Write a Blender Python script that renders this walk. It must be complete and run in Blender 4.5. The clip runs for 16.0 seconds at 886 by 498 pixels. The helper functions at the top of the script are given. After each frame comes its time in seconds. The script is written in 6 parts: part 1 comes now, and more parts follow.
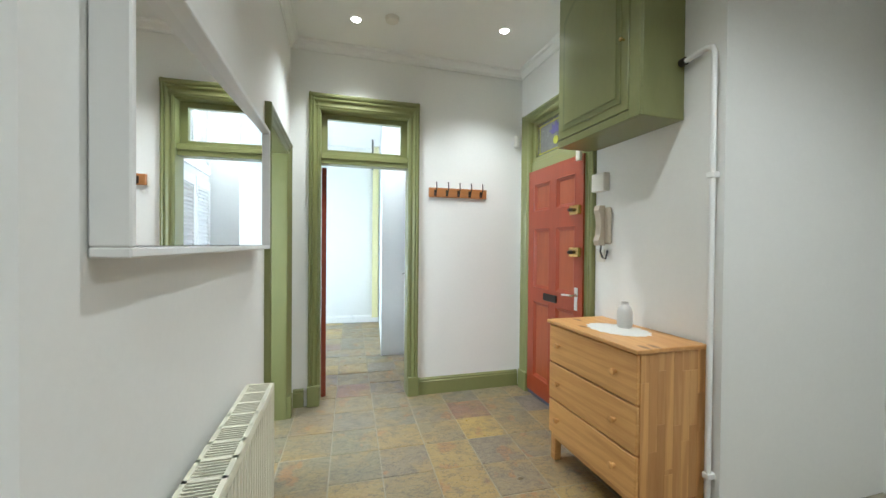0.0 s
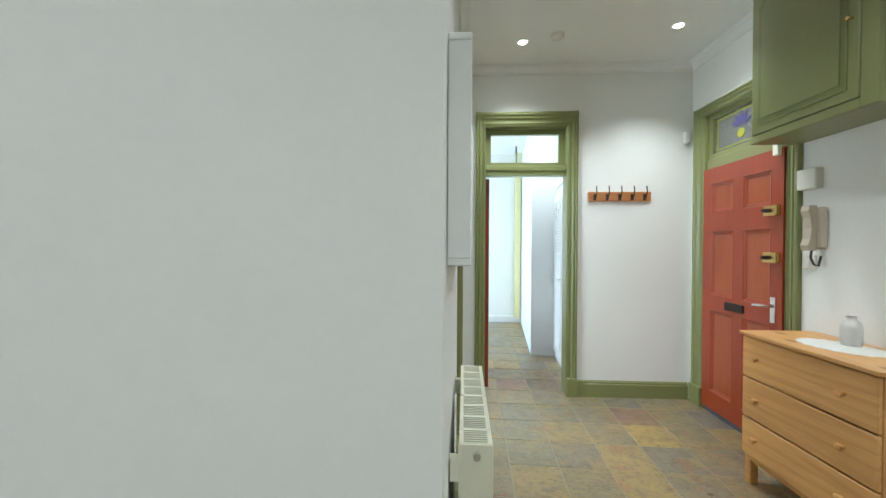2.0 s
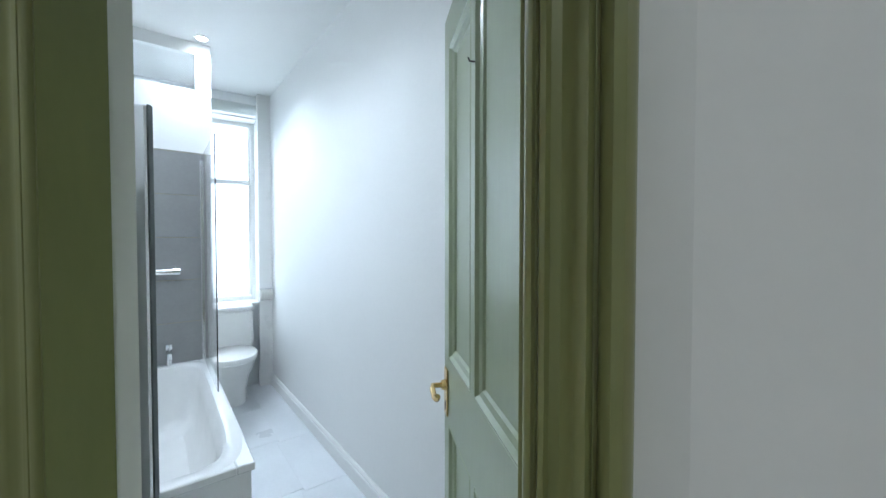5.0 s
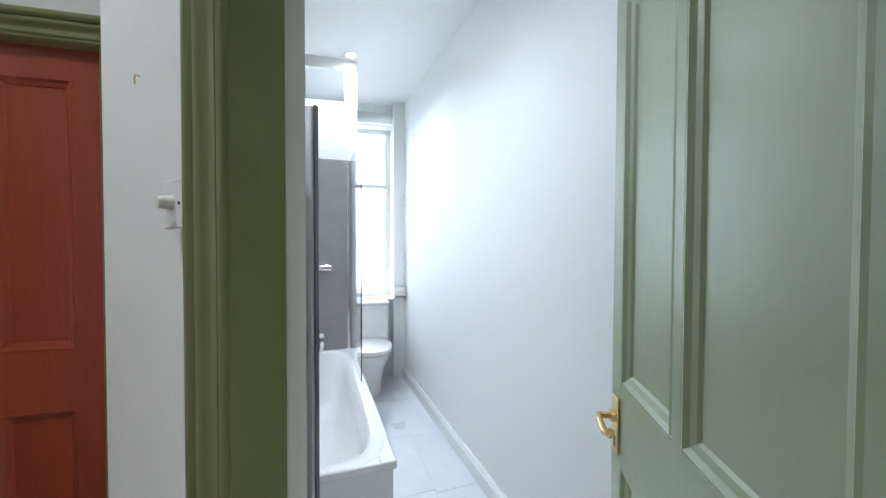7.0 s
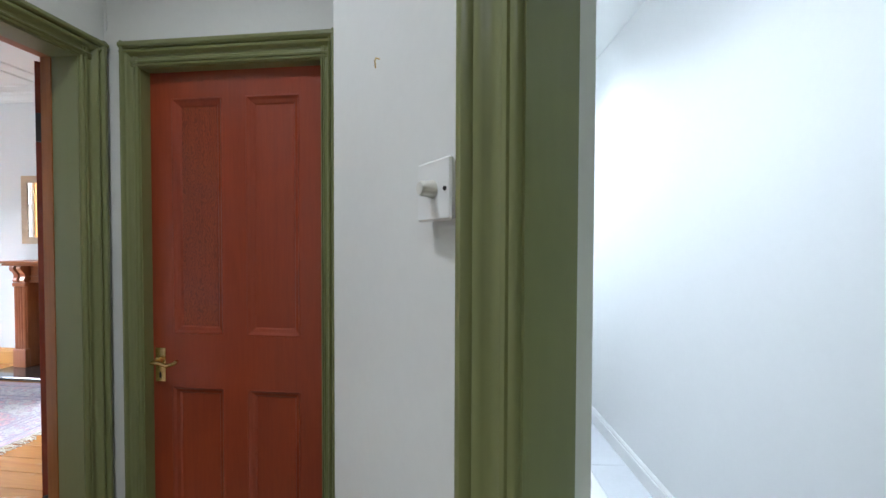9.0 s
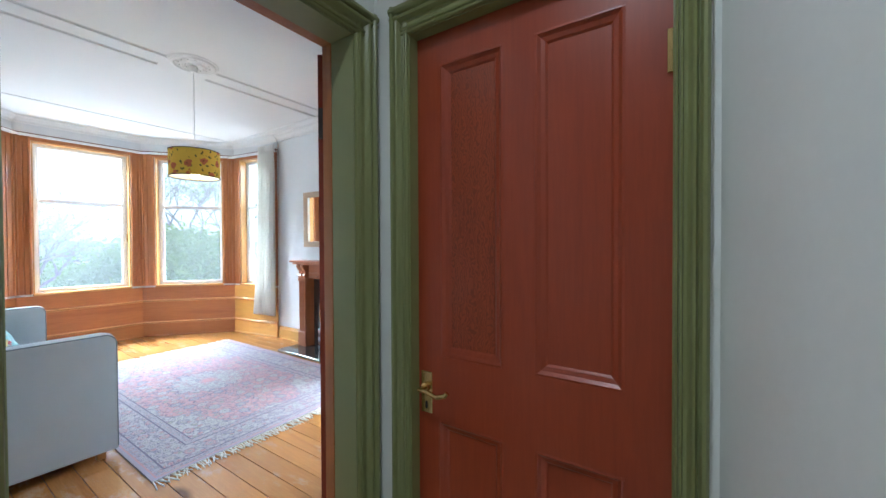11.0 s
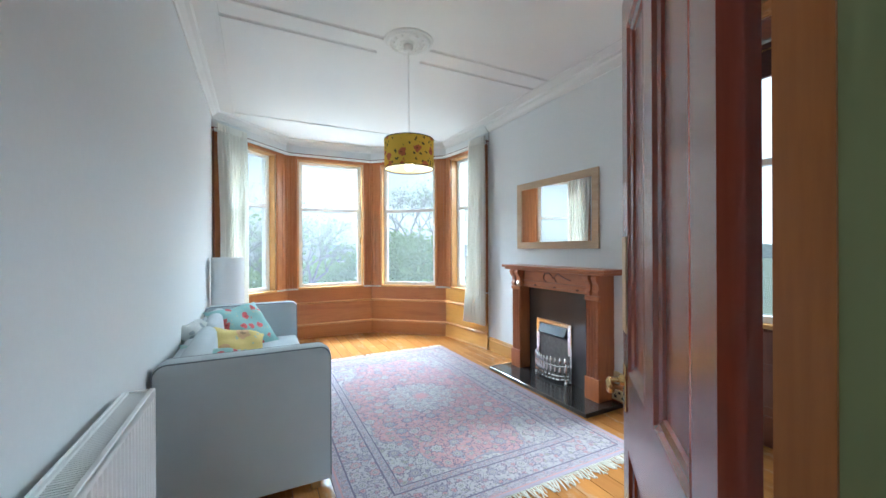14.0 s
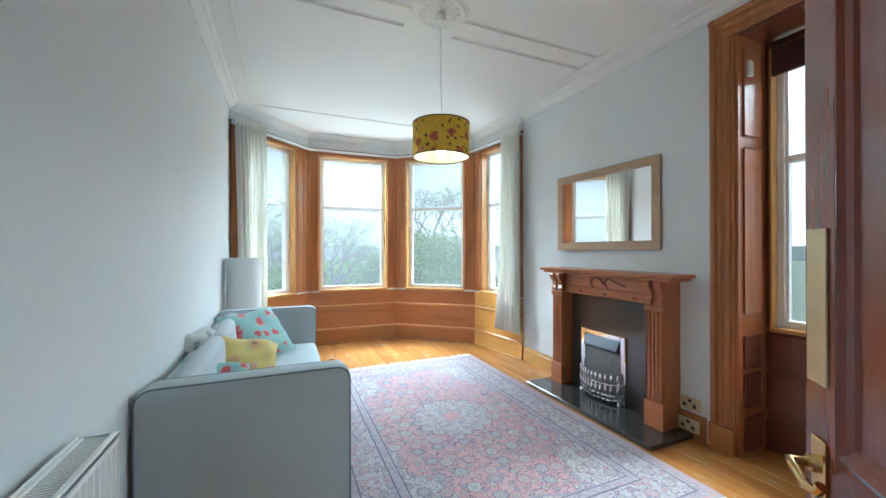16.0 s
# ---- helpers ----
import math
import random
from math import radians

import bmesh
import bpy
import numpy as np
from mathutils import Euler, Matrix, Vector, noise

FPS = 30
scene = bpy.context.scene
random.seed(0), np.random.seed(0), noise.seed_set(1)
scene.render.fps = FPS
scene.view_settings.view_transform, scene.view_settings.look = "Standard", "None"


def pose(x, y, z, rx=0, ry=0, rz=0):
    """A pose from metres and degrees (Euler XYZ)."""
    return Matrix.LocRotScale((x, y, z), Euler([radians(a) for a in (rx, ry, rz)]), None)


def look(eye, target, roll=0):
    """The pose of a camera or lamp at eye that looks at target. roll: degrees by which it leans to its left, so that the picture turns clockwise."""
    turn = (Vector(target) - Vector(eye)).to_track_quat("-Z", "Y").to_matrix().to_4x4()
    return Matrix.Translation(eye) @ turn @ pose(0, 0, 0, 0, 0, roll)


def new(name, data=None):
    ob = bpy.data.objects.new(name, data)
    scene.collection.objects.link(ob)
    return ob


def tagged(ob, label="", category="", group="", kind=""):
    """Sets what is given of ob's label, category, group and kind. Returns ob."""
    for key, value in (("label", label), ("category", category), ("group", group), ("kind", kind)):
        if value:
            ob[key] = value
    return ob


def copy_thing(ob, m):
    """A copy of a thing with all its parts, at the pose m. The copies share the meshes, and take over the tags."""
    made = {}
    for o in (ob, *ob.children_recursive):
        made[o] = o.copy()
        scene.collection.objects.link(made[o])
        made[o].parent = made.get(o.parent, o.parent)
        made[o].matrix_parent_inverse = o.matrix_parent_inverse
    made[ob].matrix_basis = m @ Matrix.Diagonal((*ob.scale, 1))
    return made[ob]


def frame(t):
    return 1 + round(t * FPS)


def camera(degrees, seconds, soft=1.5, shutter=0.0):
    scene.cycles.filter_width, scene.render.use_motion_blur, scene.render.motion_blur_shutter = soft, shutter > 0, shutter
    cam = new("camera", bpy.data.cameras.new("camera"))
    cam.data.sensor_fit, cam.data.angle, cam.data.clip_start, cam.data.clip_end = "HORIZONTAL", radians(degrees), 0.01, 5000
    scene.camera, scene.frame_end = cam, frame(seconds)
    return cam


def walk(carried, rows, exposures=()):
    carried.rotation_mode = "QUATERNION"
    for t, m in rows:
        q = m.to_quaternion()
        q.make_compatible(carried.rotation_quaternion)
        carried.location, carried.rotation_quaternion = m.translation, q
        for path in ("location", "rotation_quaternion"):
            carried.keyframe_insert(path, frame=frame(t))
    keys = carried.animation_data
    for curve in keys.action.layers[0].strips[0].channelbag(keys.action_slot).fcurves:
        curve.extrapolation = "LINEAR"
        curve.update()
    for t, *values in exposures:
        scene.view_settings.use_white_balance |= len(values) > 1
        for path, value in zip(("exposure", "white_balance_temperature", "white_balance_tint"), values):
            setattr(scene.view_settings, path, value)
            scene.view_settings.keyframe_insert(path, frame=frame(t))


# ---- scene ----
cam = camera(100.1, 16.0)
PATH = [
    (0, (-0.832, -0.306, 1.345), (-1.197, -2.272, 1.323), 0.5),
    (0.5, (-0.775, -0.274, 1.347), (-1.019, -2.259, 1.327), 0.5),
    (1, (-0.69, -0.225, 1.356), (-0.779, -2.223, 1.335), 0.5),
    (1.5, (-0.603, -0.16, 1.36), (-0.515, -2.158, 1.341), 0.4),
    (2, (-0.5, -0.084, 1.369), (-0.211, -2.063, 1.35), 0.3),
    (2.5, (-0.389, -0.003, 1.366), (0.154, -1.928, 1.347), 0.3),
    (3, (-0.274, 0.055, 1.365), (0.53, -1.777, 1.346), 0.1),
    (3.5, (-0.168, 0.088, 1.366), (0.895, -1.606, 1.34), 0.1),
    (4, (-0.077, 0.101, 1.371), (1.263, -1.384, 1.32), 0.8),
    (4.5, (-0.005, 0.112, 1.369), (1.542, -1.154, 1.315), 0.4),
    (7, (0.222, 0.156, 1.359), (2.157, -0.348, 1.315), 0.2),
    (7.5, (0.229, 0.18, 1.359), (2.199, -0.162, 1.314), 0.1),
    (8, (0.255, 0.214, 1.355), (2.247, 0.041, 1.31), 0.2),
    (8.5, (0.325, 0.278, 1.348), (2.324, 0.28, 1.303), 0.0),
    (9, (0.44, 0.38, 1.349), (2.428, 0.591, 1.307), 0.2),
    (9.5, (0.522, 0.503, 1.348), (2.477, 0.922, 1.315), 0.1),
    (12, (1.004, 1.293, 1.326), (2.347, 2.775, 1.306), -0.4),
    (12.5, (1.069, 1.463, 1.321), (2.267, 3.064, 1.31), -0.4),
    (13, (1.136, 1.602, 1.32), (2.224, 3.28, 1.309), -0.4),
    (13.5, (1.188, 1.743, 1.318), (2.178, 3.48, 1.311), -0.3),
    (14, (1.251, 1.867, 1.312), (2.148, 3.654, 1.31), -0.3),
    (14.5, (1.284, 1.98, 1.311), (2.116, 3.798, 1.309), -0.2),
    (15, (1.309, 2.095, 1.309), (2.115, 3.925, 1.307), -0.2),
    (15.5, (1.328, 2.188, 1.308), (2.123, 4.023, 1.309), -0.2),
    (16, (1.332, 2.251, 1.307), (2.123, 4.088, 1.311), -0.1),
]
EXPOSURES = [(0, 1.9, 5700, 4), (1.5, 1.88, 5650, 3), (2.5, 1.82, 5500, 0), (3.0, 1.85, 5400, 0), (3.5, 1.8, 5350, 0), (4.5, 1.15, 5350, 4), (7, 1.3, 5550, 9), (8.5, 1.15, 5700, 11), (9.5, 1.7, 5250, 5), (12, 1.0, 5150, 2), (14, 0.95, 5200, -2), (16, 0.85, 5250, -5)]
walk(cam, [(t, look(eye, target, roll)) for t, eye, target, roll in PATH], EXPOSURES)

# ---- world, sun, large lights ----
world = bpy.data.worlds.new("world")
scene.world = world
world.use_nodes = True
wn = world.node_tree
sky = wn.nodes.new("ShaderNodeTexSky")
sky.sky_type, sky.sun_disc, sky.sun_elevation, sky.sun_rotation = "NISHITA", False, radians(42), radians(70)
sky.air_density, sky.dust_density, sky.ozone_density = 1.0, 1.0, 1.0
wn.nodes["Background"].inputs["Strength"].default_value = 0.075
overcast = wn.nodes.new("ShaderNodeHueSaturation")
overcast.inputs["Saturation"].default_value, overcast.inputs["Value"].default_value = 0.10, 0.9
wn.links.new(sky.outputs[0], overcast.inputs["Color"])
wn.links.new(overcast.outputs[0], wn.nodes["Background"].inputs[0])
sun = bpy.data.lights.new("sun", "SUN")
sun.energy, sun.angle, sun.color = 1.5, radians(12), (1.0, 0.96, 0.9)
new("sun", sun).matrix_world = look((30, -10, 40), (0, 0, 0))


def area(name, place, target, sx, sy, watts, color=(1, 1, 1)):
    d = bpy.data.lights.new(name, "AREA")
    d.shape, d.size, d.size_y, d.energy, d.color = "RECTANGLE", sx, sy, watts, color
    ob = new(name, d)
    ob.matrix_world = look(place, target)
    return ob


def bulb(name, x, y, z, watts, color=(1.0, 0.965, 0.91), spot=True, beam=135):
    d = bpy.data.lights.new(name, "SPOT" if spot else "POINT")
    d.energy, d.color, d.shadow_soft_size = watts, color, 0.035
    if spot:
        d.spot_size, d.spot_blend = radians(beam), 1.0
    ob = new(name, d)
    ob.matrix_world = look((x, y, z), (x, y + 0.001, 0))
    return ob


SKYLIGHT = (0.93, 0.97, 1.0)
area("sky_bay", (1.2, 9.6, 4.0), (2.0, 6.0, 1.4), 2.6, 1.6, 560, SKYLIGHT)
area("sky_bay", (6.2, 8.0, 3.8), (2.8, 6.0, 1.4), 2.6, 1.6, 310, SKYLIGHT)
area("ground_bounce", (1.6, 9.4, -0.9), (2.2, 5.5, 2.6), 3.0, 1.4, 30, SKYLIGHT)
area("ground_bounce", (5.4, 8.4, -0.9), (2.4, 5.0, 2.6), 3.0, 1.4, 30, SKYLIGHT)
area("sky_side", (6.6, 3.1, 3.6), (2.4, 3.1, 1.2), 1.6, 1.6, 70, SKYLIGHT)
area("sky_bath", (4.36, -0.01, 1.65), (2.6, -0.2, 1.3), 0.7, 1.7, 5, SKYLIGHT)
area("sky_side_room", (0.86, -2.48, 1.5), (-0.3, -2.5, 1.0), 0.7, 1.3, 9, SKYLIGHT)
area("sky_kitchen", (2.2, -5.3, 1.6), (-1.0, -5.0, 1.2), 1.2, 1.5, 30, (0.80, 0.90, 1.0))
# First two measured, last inferred from glints; the four between are added unseen fill.
HALL_AND_FILL_LAMPS = [(-0.691, -3.127, 26, 112), (-1.81, -3.051, 26, 112), (-1.45, -1.35, 17, 135), (-2.6, -0.45, 27, 145), (-0.9, 0.6, 25, 135), (0.75, 1.2, 24, 135), (-0.95, -4.40, 15, 140)]
for hx, hy, watts, beam in HALL_AND_FILL_LAMPS:
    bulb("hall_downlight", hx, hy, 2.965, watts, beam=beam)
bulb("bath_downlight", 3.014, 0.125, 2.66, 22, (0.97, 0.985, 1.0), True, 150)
# The second bathroom lamp is unseen, added to brighten the room.
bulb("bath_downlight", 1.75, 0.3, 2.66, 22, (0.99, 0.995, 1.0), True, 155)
bulb("pendant_bulb", 2.295, 4.5, 1.98, 2.5, (1.0, 0.85, 0.62), False)

# ---- materials ----
MATS = {}


def nodes_of(name, color, rough, metal=0.0):
    m = bpy.data.materials.new(name)
    m.use_nodes = True
    b = m.node_tree.nodes["Principled BSDF"]
    b.inputs["Roughness"].default_value, b.inputs["Metallic"].default_value = rough, metal
    b.inputs["Base Color"].default_value = (*color, 1)
    return m, m.node_tree.nodes, m.node_tree.links, b


def texco(n, l, scale=(1, 1, 1), rand=False):
    t, mp = n.new("ShaderNodeTexCoord"), n.new("ShaderNodeMapping")
    mp.inputs["Scale"].default_value = scale
    l.new(t.outputs["Object"], mp.inputs["Vector"])
    if rand:
        o, v = n.new("ShaderNodeObjectInfo"), n.new("ShaderNodeVectorMath")
        v.operation = "SCALE"
        v.inputs[0].default_value = (37, 19, 53)
        l.new(o.outputs["Random"], v.inputs["Scale"])
        l.new(v.outputs[0], mp.inputs["Location"])
    return mp.outputs[0]


def noise_tex(n, l, vec, scale, detail=4.0, rough=0.55):
    t = n.new("ShaderNodeTexNoise")
    t.inputs["Scale"].default_value, t.inputs["Detail"].default_value, t.inputs["Roughness"].default_value = scale, detail, rough
    l.new(vec, t.inputs["Vector"])
    return t.outputs["Fac"]


def ramp(n, l, fac, stops):
    r = n.new("ShaderNodeValToRGB")
    e = r.color_ramp.elements
    while len(e) < len(stops):
        e.new(0.5)
    for k, (p, c) in zip(e, stops):
        k.position, k.color = p, (*c, 1)
    l.new(fac, r.inputs[0])
    return r.outputs[0]


def mix(n, l, fac, a, b, mode="MIX"):
    x = n.new("ShaderNodeMix")
    x.data_type, x.blend_type = "RGBA", mode
    for sock, v in ((x.inputs[0], fac), (x.inputs[6], a), (x.inputs[7], b)):
        if isinstance(v, (int, float)):
            sock.default_value = v
        elif isinstance(v, tuple):
            sock.default_value = (*v, 1)
        else:
            l.new(v, sock)
    return x.outputs[2]


def bumped(n, l, b, height, strength, dist=0.002):
    k = n.new("ShaderNodeBump")
    k.inputs["Strength"].default_value, k.inputs["Distance"].default_value = strength, dist
    l.new(height, k.inputs["Height"])
    l.new(k.outputs[0], b.inputs["Normal"])


def sh(c, f):
    return tuple(min(1, v * f) for v in c)


def paint(name, color, rough=0.6, var=0.06, scale=1.5, bump=0.15, grain=90.0, metal=0.0, stretch=(1, 1, 1), coat=0.0):
    if name in MATS:
        return MATS[name]
    m, n, l, b = nodes_of(name, color, rough, metal)
    v = texco(n, l, stretch, True)
    big, fine = noise_tex(n, l, v, scale, 5), noise_tex(n, l, v, grain, 3)
    c = ramp(n, l, big, [(0.3, sh(color, 1 - var)), (0.7, sh(color, 1 + var))])
    c = mix(n, l, 0.25, c, ramp(n, l, fine, [(0.35, sh(color, 1 - var)), (0.65, sh(color, 1 + var))]))
    l.new(c, b.inputs["Base Color"])
    r = n.new("ShaderNodeMapRange")
    r.inputs[3].default_value, r.inputs[4].default_value = max(0.02, rough - 0.08), min(1, rough + 0.08)
    l.new(big, r.inputs[0])
    l.new(r.outputs[0], b.inputs["Roughness"])
    b.inputs["Coat Weight"].default_value, b.inputs["Coat Roughness"].default_value = coat, max(0.05, rough * 0.8)
    bumped(n, l, b, fine, bump)
    MATS[name] = m
    return m


def timber(name, dark, light, rough=0.35, axis=2, ring=9.0, knots=0.0, coat=0.15, vary=0.0, figure=0.0, lines=0.0, worn=0.0):
    """Grain runs along the given axis of the object."""
    if name in MATS:
        return MATS[name]
    m, n, l, b = nodes_of(name, light, rough)
    s = [1.0, 1.0, 1.0]
    s[axis] = 0.07
    v = texco(n, l, tuple(s), True)
    warp = noise_tex(n, l, v, 3.0, 3)
    w = n.new("ShaderNodeTexNoise")
    w.inputs["Scale"].default_value, w.inputs["Detail"].default_value, w.inputs["Distortion"].default_value = ring, 5, 1.6
    l.new(v, w.inputs["Vector"])
    fine = noise_tex(n, l, v, 120, 3)
    c = ramp(n, l, w.outputs["Fac"], [(0.28, dark), (0.5, light), (0.72, sh(light, 0.82))])
    c = mix(n, l, 0.3, c, ramp(n, l, warp, [(0.35, dark), (0.65, sh(light, 1.1))]))
    c = mix(n, l, 0.22, c, ramp(n, l, fine, [(0.4, dark), (0.6, light)]))
    if vary:
        o = n.new("ShaderNodeObjectInfo")
        c = mix(n, l, vary, c, ramp(n, l, o.outputs["Random"], [(0.0, sh(dark, 0.7)), (0.5, light), (1.0, sh(light, 1.3))]))
    if worn:
        rub = noise_tex(n, l, texco(n, l, (1.6, 0.7, 1), True), 5.0, 7, 0.7)
        c = mix(n, l, ramp(n, l, rub, [(0.55, (0, 0, 0)), (0.66, (worn,) * 3)]), c, (0.50, 0.40, 0.29))
    if lines:
        wl = n.new("ShaderNodeTexWave")
        wl.wave_type, wl.bands_direction = "BANDS", "DIAGONAL"
        wl.inputs["Scale"].default_value, wl.inputs["Distortion"].default_value, wl.inputs["Detail"].default_value, wl.inputs["Detail Scale"].default_value = 8.0, 14.0, 4.0, 0.8
        l.new(v, wl.inputs["Vector"])
        c = mix(n, l, ramp(n, l, wl.outputs["Fac"], [(0.45, (0, 0, 0)), (0.9, (lines,) * 3)]), c, dark)
    if figure:
        wv = n.new("ShaderNodeTexWave")
        wv.wave_type, wv.bands_direction = "BANDS", "X"
        wv.inputs["Scale"].default_value, wv.inputs["Distortion"].default_value, wv.inputs["Detail"].default_value, wv.inputs["Detail Scale"].default_value = 34.0, 22.0, 2.0, 1.1
        l.new(texco(n, l, (1, 1, 0.6), True), wv.inputs["Vector"])
        c = mix(n, l, ramp(n, l, wv.outputs["Fac"], [(0.25, (figure,) * 3), (0.55, (0, 0, 0))]), c, sh(dark, 0.45))
    if knots:
        k = n.new("ShaderNodeTexVoronoi")
        k.inputs["Scale"].default_value = knots
        s2 = [1.0, 1.0, 1.0]
        s2[axis] = 0.45
        l.new(texco(n, l, tuple(s2), True), k.inputs["Vector"])
        f = ramp(n, l, k.outputs["Distance"], [(0.05, (1, 1, 1)), (0.12, (0, 0, 0))])
        c = mix(n, l, f, c, sh(dark, 0.45))
    l.new(c, b.inputs["Base Color"])
    b.inputs["Coat Weight"].default_value, b.inputs["Coat Roughness"].default_value = coat, 0.25
    bumped(n, l, b, fine, 0.12)
    MATS[name] = m
    return m


def plain(name, color, rough, metal=0.0):
    return paint(name, color, rough, 0.03, 8.0, 0.03, 150, metal)


def glass_mat():
    m, n, l, b = nodes_of("window_glass", (1, 1, 1), 0.0)
    b.inputs["Transmission Weight"].default_value, b.inputs["IOR"].default_value = 1.0, 1.02
    # A small translucent share on the panes imitates pale haze over the view.
    haze_veil, both = n.new("ShaderNodeBsdfTranslucent"), n.new("ShaderNodeMixShader")
    haze_veil.inputs[0].default_value, both.inputs[0].default_value = (0.9, 0.92, 0.92, 1), 0.05
    l.new(b.outputs[0], both.inputs[1]), l.new(haze_veil.outputs[0], both.inputs[2])
    l.new(both.outputs[0], n["Material Output"].inputs[0])
    return m


def slate_mat():
    m, n, l, b = nodes_of("riven_slate", (0.2, 0.2, 0.17), 0.45)
    v = texco(n, l, (1, 1, 1), True)
    o = n.new("ShaderNodeObjectInfo")
    base = ramp(n, l, o.outputs["Random"], [(0.0, (0.20, 0.185, 0.12)), (0.12, (0.28, 0.21, 0.10)), (0.24, (0.18, 0.17, 0.13)), (0.36, (0.37, 0.25, 0.08)), (0.46, (0.25, 0.21, 0.115)), (0.56, (0.19, 0.155, 0.135)), (0.66, (0.29, 0.21, 0.10)), (0.76, (0.22, 0.195, 0.12)), (0.86, (0.45, 0.30, 0.07)), (0.93, (0.20, 0.17, 0.13)), (1.0, (0.27, 0.095, 0.05))])
    big, mid, fine = noise_tex(n, l, v, 3.2, 6), noise_tex(n, l, v, 11.0, 6, 0.65), noise_tex(n, l, v, 60, 5)
    rust = noise_tex(n, l, texco(n, l, (1.3, 1, 1), True), 5.5, 4, 0.5)
    c = mix(n, l, ramp(n, l, big, [(0.47, (0, 0, 0)), (0.60, (0.65, 0.65, 0.65))]), base, (0.36, 0.24, 0.08))
    c = mix(n, l, ramp(n, l, rust, [(0.61, (0, 0, 0)), (0.66, (0.75, 0.75, 0.75))]), c, (0.35, 0.17, 0.06))
    c = mix(n, l, ramp(n, l, mid, [(0.5, (0, 0, 0)), (0.72, (0.55, 0.55, 0.55))]), c, (0.12, 0.115, 0.115))
    c = mix(n, l, 0.14, c, ramp(n, l, fine, [(0.3, (0.06, 0.06, 0.05)), (0.7, (0.36, 0.33, 0.26))]))
    l.new(c, b.inputs["Base Color"])
    l.new(ramp(n, l, mid, [(0.3, (0.26, 0.26, 0.26)), (0.7, (0.5, 0.5, 0.5))]), b.inputs["Roughness"])
    ridge = noise_tex(n, l, texco(n, l, (0.6, 1.0, 1), True), 7.0, 8, 0.7)
    rs = n.new("ShaderNodeMath")
    rs.operation = "PINGPONG"
    rs.inputs[1].default_value = 0.06
    l.new(ridge, rs.inputs[0])
    c = mix(n, l, ramp(n, l, rs.outputs[0], [(0.004, (0.6, 0.6, 0.6)), (0.018, (0, 0, 0))]), c, (0.10, 0.09, 0.075))
    l.new(c, b.inputs["Base Color"])
    bumped(n, l, b, mix(n, l, 0.5, ridge, fine), 1.0, 0.008)
    return m


